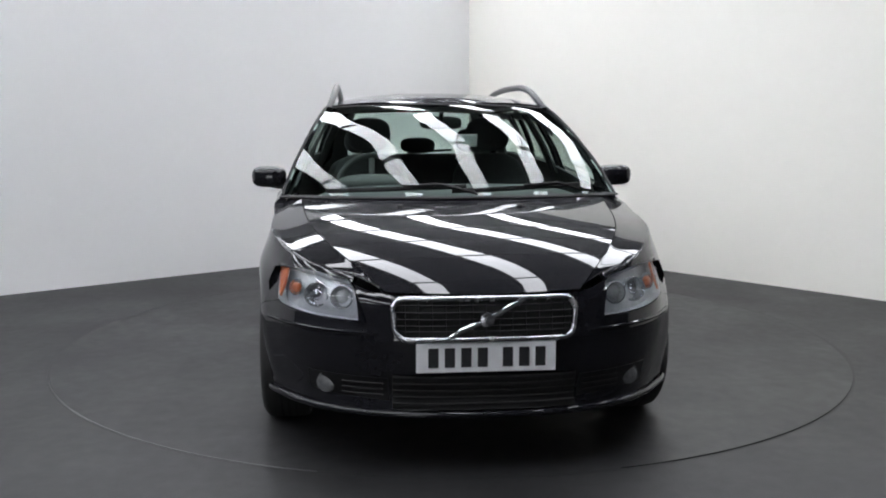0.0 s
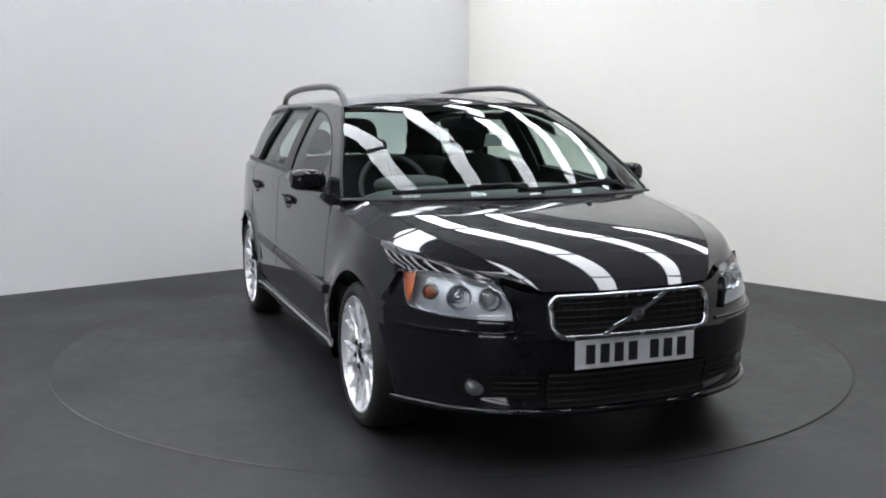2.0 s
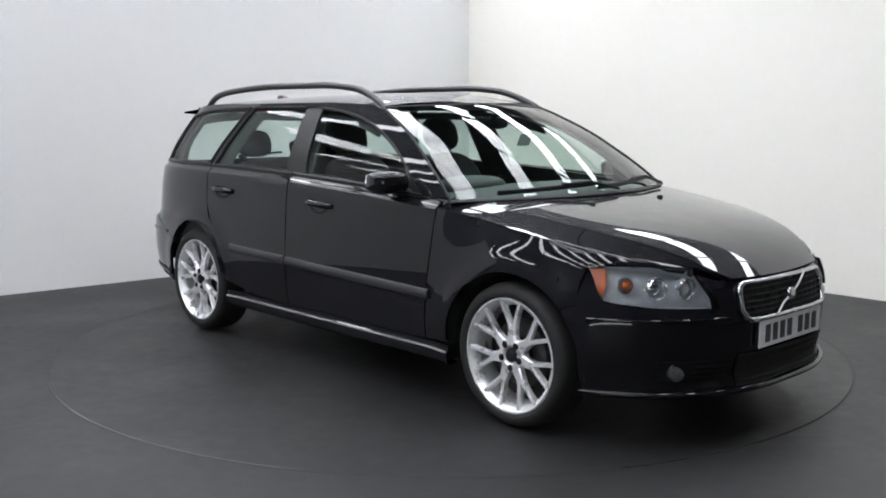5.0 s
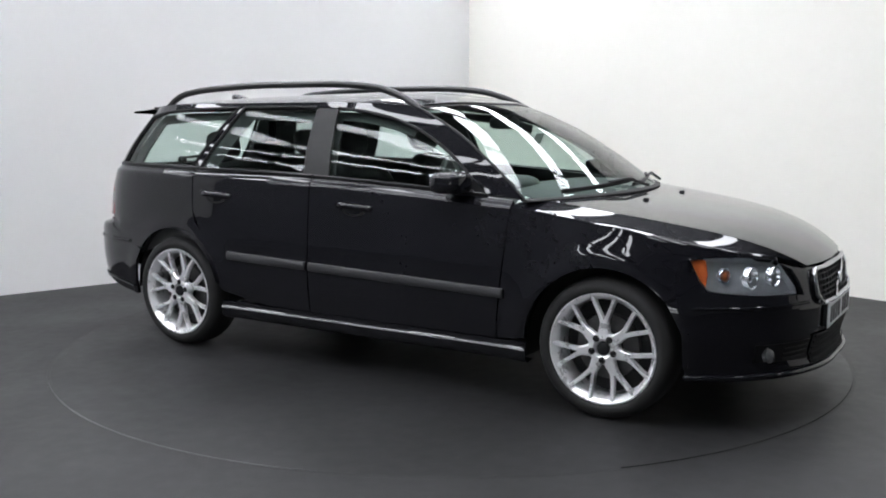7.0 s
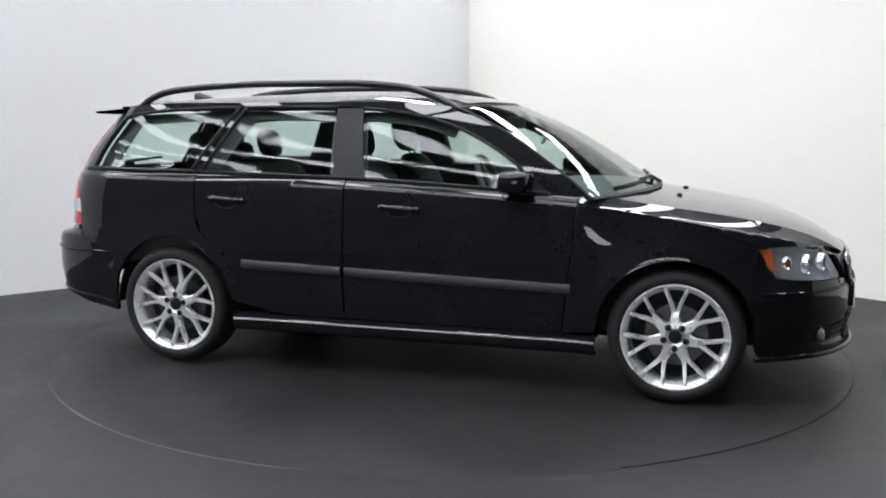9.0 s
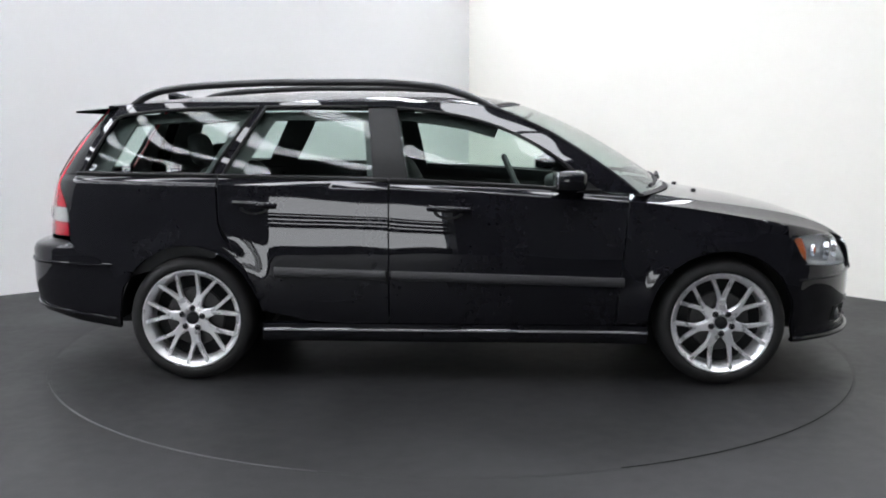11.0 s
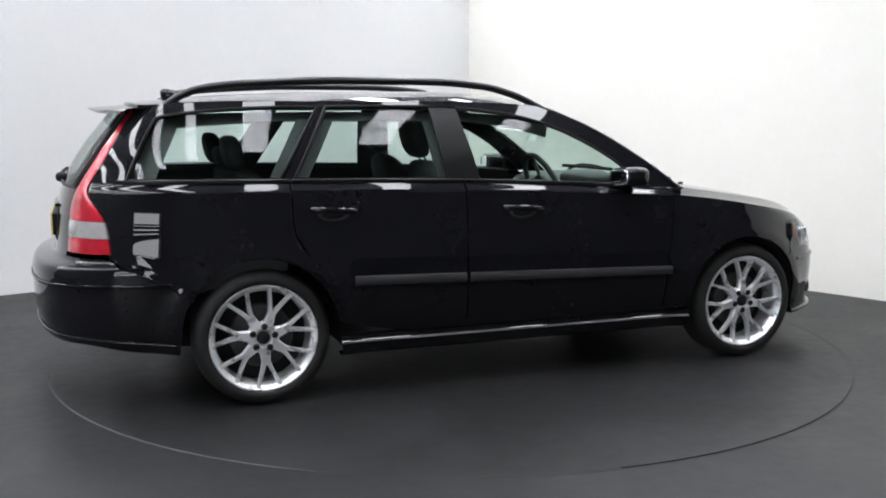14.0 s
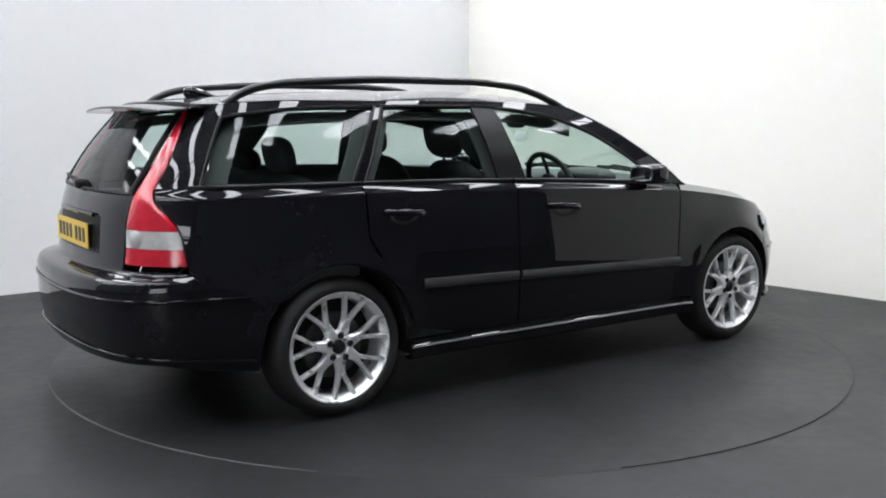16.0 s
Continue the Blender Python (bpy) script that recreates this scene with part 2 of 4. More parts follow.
def hall(m):
    """The hall runs with the right-hand wall; m: its corner, x along that wall."""
    x0, x1, y0, y1 = -9.0, 15.0, -14.0, 5.0
    slab("wall_north", (x0, y1, 0), (x1, y1 + 0.2, HALL_H), HALL_WALL, m)
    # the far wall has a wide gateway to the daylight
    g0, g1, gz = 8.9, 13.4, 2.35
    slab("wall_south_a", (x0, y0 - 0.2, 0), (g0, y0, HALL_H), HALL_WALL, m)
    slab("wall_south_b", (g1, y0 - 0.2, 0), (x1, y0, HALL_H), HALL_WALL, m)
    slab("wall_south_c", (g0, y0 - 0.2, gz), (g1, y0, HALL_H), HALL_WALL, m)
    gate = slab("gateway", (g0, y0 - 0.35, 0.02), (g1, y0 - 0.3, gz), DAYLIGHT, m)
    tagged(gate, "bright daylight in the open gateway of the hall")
    # unseen rails, added across the opening to break its reflection into bands
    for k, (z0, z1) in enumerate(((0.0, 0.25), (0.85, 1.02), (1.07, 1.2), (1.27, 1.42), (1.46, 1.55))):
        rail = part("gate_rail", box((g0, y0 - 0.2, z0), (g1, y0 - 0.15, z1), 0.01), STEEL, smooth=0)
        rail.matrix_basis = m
        tagged(rail, "dark rail added across the unseen gateway to band its reflection", "gate rail", "gate rails")
    slab("wall_west", (x0 - 0.2, y0 - 0.2, 0), (x0, y1 + 0.2, HALL_H), HALL_WALL, m)
    slab("wall_east", (x1, y0 - 0.2, 0), (x1 + 0.2, y1 + 0.2, HALL_H), HALL_WALL, m)
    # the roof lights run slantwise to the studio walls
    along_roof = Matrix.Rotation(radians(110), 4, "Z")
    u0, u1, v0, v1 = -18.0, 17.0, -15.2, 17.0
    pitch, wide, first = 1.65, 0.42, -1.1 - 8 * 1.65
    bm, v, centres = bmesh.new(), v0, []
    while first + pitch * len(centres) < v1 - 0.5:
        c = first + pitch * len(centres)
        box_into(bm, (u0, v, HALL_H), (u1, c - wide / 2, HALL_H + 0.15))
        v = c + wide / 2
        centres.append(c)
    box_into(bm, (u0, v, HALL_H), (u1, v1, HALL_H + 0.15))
    box_into(bm, (u0, v0, HALL_H + 0.15), (u1, v1, HALL_H + 0.2))
    roof = part("ceiling", bm, ROOF_SHEET, smooth=0)
    roof.matrix_basis = along_roof
    tagged(roof, "dark sheet-metal hall roof between long roof lights", kind="structure")
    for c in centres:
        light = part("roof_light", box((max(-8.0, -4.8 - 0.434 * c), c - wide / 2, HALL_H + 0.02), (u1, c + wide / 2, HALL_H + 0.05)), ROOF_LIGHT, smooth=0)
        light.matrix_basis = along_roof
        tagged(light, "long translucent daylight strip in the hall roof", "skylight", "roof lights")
    u = u0 + 1.3
    while u < u1:
        beam = part("roof_beam", box((u - 0.04, v0, HALL_H - 0.14), (u + 0.04, v1, HALL_H - 0.02)), STEEL, smooth=0)
        beam.matrix_basis = along_roof
        tagged(beam, "dark steel purlin under the hall roof", "beam", "roof beams")
        u += 2.6


hall(studio())


def turntable():
    table = part("turntable", lathe([(0, 0), (1.2, 0), (2.2, 0), (2.2290, 0), (2.2290, -0.03), (2.2, -0.05), (0, -0.05)], 128), TABLE, smooth=30)
    table.data.transform(Matrix.Rotation(radians(90), 4, "X"))
    rim = part("edge_ring", lathe([(2.2297, -0.04), (2.2297, 0.0), (2.2462, 0.0), (2.2462, -0.04)], 160), EDGE, smooth=30)
    rim.parent = table
    tagged(rim, "thin worn edge ring")
    rim.data.transform(Matrix.Rotation(radians(90), 4, "X"))
    # one side's fixed glint is a painted pale strip, the other's gap a dark one
    for a0, a1, r0, r1, mt, name in ((205, 257, 2.2335, 2.2425, EDGE_GLINT, "glint_trim"), (287, 338, 2.230, 2.2365, GAP, "gap_trim")):
        bm = bmesh.new()
        rows = []
        for k in range(60):
            t = radians(a0 + (a1 - a0) * k / 59)
            mid, half = (r0 + r1) / 2, (r1 - r0) / 2 * min(1, 0.15 + 4 * min(k, 59 - k) / 59)
            rows.append([(r * math.cos(t), r * math.sin(t), z) for r, z in ((mid - half, 0.0005), (mid - half * 0.6, 0.0042), (mid + half * 0.6, 0.0042), (mid + half, 0.0005))])
        grid(bm, rows)
        tagged(part(name, bm, mt, smooth=30), "narrow strip for a painted glint or dark line on the turntable's edge", kind="structure")
    return tagged(table, "round dark grey turntable flush with the floor", "turntable")


table = turntable()


# ---- the car: x forward, y to its left, z up; its sides are one smooth hull ----
PLAN = [(2.128, 0), (2.12, 0.24), (2.075, 0.42), (1.985, 0.60), (1.87, 0.725), (1.72, 0.815), (1.5, 0.868), (1.2, 0.884), (0.8, 0.887), (0, 0.888),
        (-0.8, 0.887), (-1.3, 0.88), (-1.6, 0.865), (-1.85, 0.832), (-2.05, 0.77), (-2.20, 0.655), (-2.285, 0.45), (-2.318, 0.2), (-2.325, 0)]
_run = [0.0]
for (xa, ya), (xb, yb) in zip(PLAN, PLAN[1:]):
    _run.append(_run[-1] + math.hypot(xb - xa, yb - ya))
_px, _py = natural(_run, [p[0] for p in PLAN]), natural(_run, [p[1] for p in PLAN])
_s = np.linspace(0, _run[-1], 600)
_xs, _ys = np.array([_px(s) for s in _s]), np.array([_py(s) for s in _s])
_ys[0] = _ys[-1] = 0.0
_zero = float(np.interp(0, -_xs, _s))
A_FRONT, A_REAR = _zero, _zero - _run[-1]

belt = gentle([-2.1, -1.9, -1.2, -0.4, 0.1, 0.55, 0.92], [1.04, 1.04, 1.035, 1.02, 1.0, 0.975, 0.95])
_low = natural([0.18, 0.34, 0.52, 0.70, 0.82, 0.90, 0.97], [0.052, 0.013, 0.0, 0.006, 0.0135, 0.0205, 0.028])
_high = gentle([0.955, 0.975, 0.988, 1.0, 1.012, 1.03, 1.12, 1.22, 1.32, 1.42], [0.0262, 0.030, 0.041, 0.057, 0.063, 0.070, 0.104, 0.155, 0.212, 0.285])


def side_in(z):
    return _low(max(z, 0.18)) if z < 0.955 else _high(z)


nose_in = gentle([0.20, 0.235, 0.29, 0.40, 0.50, 0.53, 0.552, 0.60, 0.66, 0.70, 0.74, 0.80, 0.95], [0.05, 0.0, 0.022, 0.0, -0.002, 0.0, 0.012, 0.016, 0.037, 0.072, 0.12, 0.2, 0.4])
tail_in = gentle([0.27, 0.36, 0.50, 0.63, 0.66, 0.69, 0.75, 0.9, 1.0, 1.1, 1.2, 1.3, 1.4], [0.07, 0.022, 0.0, 0.0, 0.014, 0.10, 0.112, 0.128, 0.155, 0.205, 0.27, 0.35, 0.43])


WHEELS = ((1.32, 0.312), (-1.32, 0.325))


def hull(a, z, out=0.0):
    """A point of the left flank: a runs forward along the waist from its middle, z up."""
    s = _zero - a
    x, y = _px(s), max(_py(s), 0.0)
    zeta = z + (1.02 - belt(x)) * smoothstep(0.55, 0.9, z)
    y *= 1 - side_in(zeta) / 0.887
    y -= 0.022 * smoothstep(0.72, 0.90, z) * smoothstep(0.86, 1.2, x)
    y -= 0.03 * smoothstep(0.5, 0.72, z) * smoothstep(1.35, 1.8, x) * y / 0.8
    if x > 1.0:
        x -= nose_in(z) * min((x - 1.0) / 1.15, 1) ** 1.6
    if x < -1.1:
        x += tail_in(z) * min((-x - 1.1) / 1.15, 1) ** 1.6
    if y > 0.6:
        for cx, cz in WHEELS:
            if abs(x - cx) < 0.7 and z > 0.15:
                y += (0.019 if cx > 0 else 0.012) * math.exp(-((math.hypot(x - cx, z - cz) - 0.375) / 0.068) ** 2)
    p = Vector((x, y, z))
    if out:
        e = 0.004
        p += (hull(a - e, z) - hull(a + e, z)).cross(hull(a, z + e) - hull(a, z - e)).normalized() * out
    return p


_table = {}


def along(x, z):
    """The run a at which the hull passes x at the height z."""
    k = round(z, 3)
    if k not in _table:
        aa = np.linspace(A_FRONT, A_REAR, 240)
        _table[k] = (aa, np.array([hull(a, k).x for a in aa]))
    aa, xx = _table[k]
    return float(np.interp(-x, -xx, aa))


def along_y(y, z, front=True):
    """The run a at which the nose (or tail) is y from the middle at the height z."""
    lo, hi = (1.6, A_FRONT) if front else (-1.9, A_REAR)
    for _ in range(40):
        mid = (lo + hi) / 2
        if hull(mid, z).y > y:
            lo = mid
        else:
            hi = mid
    return (lo + hi) / 2


def even(curve, n):
    """n points along a polyline, bent smoothly through its corners."""
    pts = [Vector(p) for p in curve]
    run = [0.0]
    for a, b in zip(pts, pts[1:]):
        run.append(run[-1] + max((b - a).length, 1e-6))
    f = [gentle(run, [p[k] for p in pts]) for k in range(len(pts[0]))]
    return [tuple(g(run[-1] * i / (n - 1)) for g in f) for i in range(n)]


def blend(lines, nv):
    """Rows between lines that have the same number of points."""
    out = []
    for i in range(nv):
        v = i / max(nv - 1, 1) * (len(lines) - 1)
        k = min(int(v), len(lines) - 2)
        t = v - k
        out.append([tuple(p * (1 - t) + q * t for p, q in zip(a, b)) for a, b in zip(lines[k], lines[k + 1])])
    return out


def flank(lines, nu, nv, out=0.0, resample=True):
    """Rows of (a, z) between the lines, laid on the hull."""
    if resample:
        lines = [even(c, nu) for c in lines]
    return [[hull(a, z, out) for a, z in row] for row in blend(lines, nv)]


def at_x(points):
    return [(along(x, z), z) for x, z in points]


def mirrored(rows):
    return [[Vector((p[0], -p[1], p[2])) for p in r] for r in rows]


def both(name, rows, material, parent, label="", depth=0.02, side=0, smooth=35):
    """The sheet on the left (side 1), on the right (side -1), or on both as two parts."""
    made = []
    for s in ((1, -1) if side == 0 else (side,)):
        bm = bmesh.new()
        grid(bm, rows if s > 0 else mirrored(rows))
        bmesh.ops.remove_doubles(bm, verts=bm.verts, dist=1e-5)
        bmesh.ops.recalc_face_normals(bm, faces=bm.faces)
        far = max(bm.faces, key=lambda f: abs(f.calc_center_median().y) + abs(f.calc_center_median().x) * 0.2)
        c = far.calc_center_median()
        if far.normal.dot(Vector((c.x * 0.2, c.y, 0.1))) < 0:
            bmesh.ops.reverse_faces(bm, faces=bm.faces)
        if depth:
            skirt(bm, depth)
        me = bpy.data.meshes.new(name)
        bm.to_mesh(me)
        bm.free()
        me.materials.append(material)
        for f in me.polygons:
            f.use_smooth = True
        me.set_sharp_from_angle(angle=radians(smooth))
        ob = new(name, me)
        ob.parent = parent
        made.append(tagged(ob, label))
    return made


def smooth_fit(xs, ys, order=4):
    c = np.polyfit(xs, ys, order)
    return lambda x: float(np.polyval(c, x))


# shoulder and centre line of the nose, edge and crown of the roof
shoulder = smooth_fit([0.85, 1.0, 1.25, 1.45, 1.62, 1.8, 1.9, 2.0, 2.05], [0.918, 0.900, 0.868, 0.836, 0.800, 0.762, 0.738, 0.712, 0.70], 3)


def crown(x):
    return 0.985 - 0.146 * (x - 0.9) - 0.0461 * max(x - 0.9, 0) ** 6


def bonnet_rim(x):
    return crown(x) - 0.030 + 0.008 * (x - 0.9)


roof_edge = natural([-1.9, -1.7, -1.0, -0.4, -0.05, 0.17], [1.365, 1.385, 1.398, 1.40, 1.393, 1.375])
roof_top = natural([-2.05, -1.6, -1.0, -0.5, 0.0, 0.2, 0.34], [1.375, 1.42, 1.45, 1.46, 1.45, 1.425, 1.395])
bonnet_edge = smooth_fit([0.9, 1.2, 1.5, 1.75, 1.9, 1.96, 2.0, 2.05, 2.1], [0.735, 0.705, 0.655, 0.575, 0.495, 0.452, 0.42, 0.375, 0.335], 3)
_nose = [0.85 + 0.05 * i for i in range(24)]
_wide = smooth_fit(_nose, [hull(along(x, shoulder(x)), shoulder(x)).y for x in _nose], 4)


def half_width(x):
    return _wide(x)


def top(x, y):
    """Height of the bonnet."""
    zc, e, ze = crown(x), bonnet_edge(x), bonnet_rim(x)
    return ze + (zc - ze) * (1 - min(abs(y) / e, 1) ** 2.3)


def roof_z(x, y):
    xe = min(max(x, -1.76), 0.17)
    w = hull(along(xe, roof_edge(xe)), roof_edge(xe)).y
    return roof_edge(xe) + (roof_top(x) - roof_edge(xe)) * (1 - min(abs(y) / w, 1) ** 2.4), w


ARCH_R = 0.368


def arch(cx, cz, a0, a1, n, r=ARCH_R):
    return [(cx + r * math.cos(radians(a0 + (a1 - a0) * i / (n - 1))), cz + r * math.sin(radians(a0 + (a1 - a0) * i / (n - 1)))) for i in range(n)]


FRONT_C, REAR_C = (1.32, 0.312), (-1.32, 0.325)
SILL_Z = 0.305
LAMP_TOP = at_x([(1.664, 0.726), (1.72, 0.734), (1.80, 0.736), (1.88, 0.730), (1.95, 0.716)]) + [(along_y(0.496, 0.702), 0.702)]
LAMP_LOW = at_x([(1.674, 0.722), (1.712, 0.655), (1.754, 0.606), (1.84, 0.592), (1.93, 0.582)]) + [(along_y(0.449, 0.574), 0.574)]


lamp_outer = gentle([0.69, 0.73, 0.80, 0.86, 0.92, 0.965, 0.99, 1.02, 1.06, 1.1, 1.146, 1.22, 1.3, 1.36], [-1.966, -1.968, -1.975, -1.986, -2.015, -2.045, -2.054, -2.046, -2.022, -1.994, -1.966, -1.922, -1.872, -1.835])


def bodywork(car):
    # wings: flank above the wheel, and the crown up to the bonnet
    n = 34
    low = at_x([(0.798, SILL_Z)] + arch(*FRONT_C, 178, 42, n - 7) + [(1.646, 0.58), (1.652, 0.66)]) + LAMP_TOP
    crest = [0.86 + 0.74 * i / (n - 7) for i in range(n - 6)] + [1.622, 1.645, 1.668, 1.72, 1.80, 1.88, 1.925, 1.955]
    high = [(x, shoulder(x)) for x in crest]
    rows = [[hull(a, z) for a, z in r] for r in blend([low, at_x(high)], 12)]
    over = []
    for k in range(1, 9):
        t = k / 8
        row = []
        for x, _ in high:
            xe, rise = x + 0.085 * smoothstep(1.68, 1.955, x), t ** 1.15
            row.append(Vector((x + (xe - x) * t, half_width(x) * (1 - t) + bonnet_edge(xe) * t, shoulder(x) * (1 - rise) + bonnet_rim(xe) * rise)))
        over.append(row)
    both("wing", rows + over, PAINT, car, "glossy black front wing", 0.02, smooth=50)
    # bonnet
    rows = []
    for i in range(30):
        v = i / 29
        row = []
        for j in range(-16, 17):
            u = j / 16
            xc = 1.155 + (2.094 - 1.155) * v
            x = xc
            for _ in range(4):
                y = u * (bonnet_edge(min(x, 2.1)) - 0.004)
                x = xc - (0.34 * (1 - v) + 0.26 * v) * y * y
            row.append(Vector((x, y, top(x, y))))
        rows.append(row)
    bm = bmesh.new()
    grid(bm, rows)
    skirt_up(bm, 0.02)
    bonnet = part("bonnet", bm, PAINT, car, "long glossy black bonnet with a raised middle", smooth=50)
    # front bumper, both halves in one
    low = [(1.672, 0.215), (1.72, 0.212), (1.8, 0.208), (1.95, 0.205), (2.06, 0.203)]
    low = at_x(low) + [(along_y(0.28, 0.202), 0.202), (along_y(0.0, 0.202), 0.202)]
    mid = at_x([(1.668, 0.42), (1.72, 0.42), (1.80, 0.42), (1.94, 0.42), (2.06, 0.42)]) + [(along_y(0.28, 0.42), 0.42), (along_y(0.0, 0.42), 0.42)]
    high = at_x([(1.598, 0.556), (1.656, 0.580), (1.748, 0.600), (1.84, 0.587)]) + [(along_y(0.443, 0.566), 0.566), (along_y(0.488, 0.704), 0.704), (along_y(0.40, 0.676), 0.676), (along_y(0.0, 0.660), 0.660)]
    half = flank([low, mid, high], 40, 20)
    rows = [list(r) + [Vector((p.x, -p.y, p.z)) for p in r[-2::-1]] for r in half]
    bm = bmesh.new()
    grid(bm, rows)
    skirt_up(bm, 0.02)
    bumper = part("front_bumper", bm, PAINT, car, "glossy black front bumper", smooth=40)
    seat = flank([at_x([(1.68, 0.58), (1.74, 0.57), (1.84, 0.57)]), at_x([(1.69, 0.715), (1.74, 0.725), (1.80, 0.725)])], 12, 10, -0.046)
    both("lamp_seat", seat, PLASTIC, car, "", 0.0)
    tip = [at_x([(1.634, 0.576), (1.642, 0.66), (1.648, 0.735)]), at_x([(1.750, 0.604), (1.709, 0.655), (1.6735, 0.724)])]
    both("wing_tip", flank(tip, 12, 6, 0.0015), PAINT, car, "", 0.012)
    # chin lip
    line = [hull(along_y(0.0, 0.232) * (1 - t) + along(1.67, 0.232) * t, 0.232, 0.010) for t in [i / 24 for i in range(25)]]
    line = [Vector((p.x, -p.y, p.z)) for p in line[:0:-1]] + line
    part("chin_lip", tube(line, 0.012, 0.013, 10), PAINT, bumper, "thin bright-edged lip under the bumper")
    line = [hull(along(1.70, 0.53) * (1 - t) + along_y(0.40, 0.53) * t, 0.53, 0.001) for t in [i / 14 for i in range(15)]]
    for s in (1, -1):
        part("crease", tube([(p.x, p.y * s, p.z) for p in line], 0.006, 0.007, 8), PAINT, bumper)
    # doors
    front = [at_x([(-0.318, SILL_Z), (0.2, SILL_Z), (0.79, SILL_Z)]), at_x([(-0.318, 0.62), (0.26, 0.62), (0.822, 0.62)]), at_x([(-0.318, 0.92), (0.26, 0.92), (0.852, 0.90)]),
             at_x([(-0.318, belt(-0.318)), (0.22, belt(0.22)), (0.852, belt(0.852) - 0.008)])]
    rear = [at_x([(-0.925, 0.36), (-0.6, SILL_Z), (-0.326, SILL_Z)]), at_x([(-1.03, 0.57), (-0.66, 0.57), (-0.326, 0.57)]), at_x([(-1.165, 0.80), (-0.74, 0.80), (-0.326, 0.80)]),
            at_x([(-1.175, belt(-1.17)), (-0.75, belt(-0.75)), (-0.326, belt(-0.326))])]
    doors = []
    for name, lines in (("front_door", front), ("rear_door", rear)):
        rows = flank(lines, 26, 34)
        doors.append(both(name, rows, PAINT, car, "glossy black door", 0.02))
        inner = flank(lines, 10, 14, -0.07)
        for d, s in zip(doors[-1], (1, -1)):
            both("door_lining", inner, DASH, d, "dark grey inner lining", 0.0, side=s)
    # sills
    rows = [[hull(a, z, o) for a in np.linspace(along(-0.955, 0.28), along(0.955, 0.28), 40)] for z, o in
            ((0.20, -0.05), (0.205, 0.0), (0.225, 0.016), (0.25, 0.018), (0.268, 0.014), (0.276, 0.0), (0.298, -0.004), (0.302, -0.02))]
    both("sill", rows, PAINT, car, "glossy black side sill", 0.0)
    # thin pale strip stands in for the highlight on the sill's upper edge
    line = [hull(along(x, 0.272), 0.272, 0.012) for x in np.linspace(-0.95, 0.95, 40)]
    for s in (1, -1):
        part("sill_highlight", tube([(p.x, p.y * s, p.z) for p in line], 0.006, 0.0055, 8), SILL_SHINE, car, "pale strip painted as the highlight along the sill")
    # quarter panels with the rear pillars
    n = 30
    low = [(-0.925, 0.36)] + arch(*REAR_C, 8, 141, n - 5) + [(-1.70, 0.556), (-1.80, 0.606), (-1.92, 0.664), (lamp_outer(0.705) + 0.006, 0.705)]
    low = [(-0.93, 0.362)] + low[1:]
    fore = gentle([0.57, 0.80, 0.92, 1.035], [-1.036, -1.171, -1.179, -1.181])
    lines = [at_x(low)]
    for k in range(13):
        zf, zr = 0.57 + 0.46 * k / 12, 0.735 + 0.295 * k / 12
        pts = []
        for i in range(n):
            t = i / (n - 1)
            x, z = fore(zf) * (1 - t) + (lamp_outer(zr) + 0.008) * t, zf + (zr - zf) * t
            hump = REAR_C[1] + math.sqrt(max(0, (ARCH_R + 0.03) ** 2 - (x - REAR_C[0]) ** 2))
            pts.append((x, max(z, hump + 0.012 * k) if zf < 0.72 else z))
        lines.append(at_x(pts))
    rows = [[hull(a, z) for a, z in r] for r in blend(lines, 40)]
    both("quarter_panel", rows, PAINT, car, "glossy black rear quarter panel")
    pillar = [at_x([(x, z), (lamp_outer(z) + 0.005, z)]) for x, z in ((-1.89, 1.034), (-1.877, 1.062), (-1.862, 1.095), (-1.84, 1.145), (-1.80, 1.22), (-1.755, 1.30), (-1.735, 1.34), (-1.72, 1.378))]
    both("rear_pillar", flank(pillar, 6, 20), PAINT, car, "glossy black rear pillar")
    # rear bumper
    low = at_x([(-1.693, 0.262), (-1.9, 0.285), (-2.1, 0.318)]) + [(along_y(0.3, 0.325, False), 0.325), (A_REAR, 0.325)]
    mid = at_x([(-1.663, 0.47), (-1.9, 0.48), (-2.15, 0.50)]) + [(along_y(0.3, 0.5, False), 0.50), (A_REAR, 0.50)]
    mid2 = at_x([(-1.612, 0.545), (-1.88, 0.625), (-2.1, 0.655)]) + [(along_y(0.3, 0.655, False), 0.655), (A_REAR, 0.655)]
    high = at_x([(-1.617, 0.549), (-1.92, 0.658), (-2.02, 0.70)]) + [(along_y(0.3, 0.70, False), 0.70), (A_REAR, 0.70)]
    half = flank([low, mid, mid2, high], 40, 28)
    rows = [list(r) + [Vector((p.x, -p.y, p.z)) for p in r[-2::-1]] for r in half]
    bm = bmesh.new()
    grid(bm, rows)
    skirt_up(bm, 0.02)
    rear_bumper = part("rear_bumper", bm, PAINT, car, "glossy black rear bumper with a wide ledge", smooth=40)
    for z, fall, o in ((0.585, 0.0, 0.003), (0.372, 0.062, 0.006)):
        line = [hull(A_REAR * (1 - t) + along(-1.72, z) * t, z - fall * t ** 2, o) for t in [i / 26 for i in range(27)]]
        line = [Vector((p.x, -p.y, p.z)) for p in line[:0:-1]] + line
        part("crease", tube(line, 0.006, 0.008, 8), PAINT, rear_bumper)
    # roof and its side frames
    rows = []
    for i in range(34):
        v = i / 33
        row = []
        for j in range(-14, 15):
            u = j / 14
            xc = -1.86 + (0.33 + 1.86) * v
            x = xc - 0.42 * (0.6 * u) ** 2 * v + 0.12 * (0.6 * u) ** 2 * (1 - v)
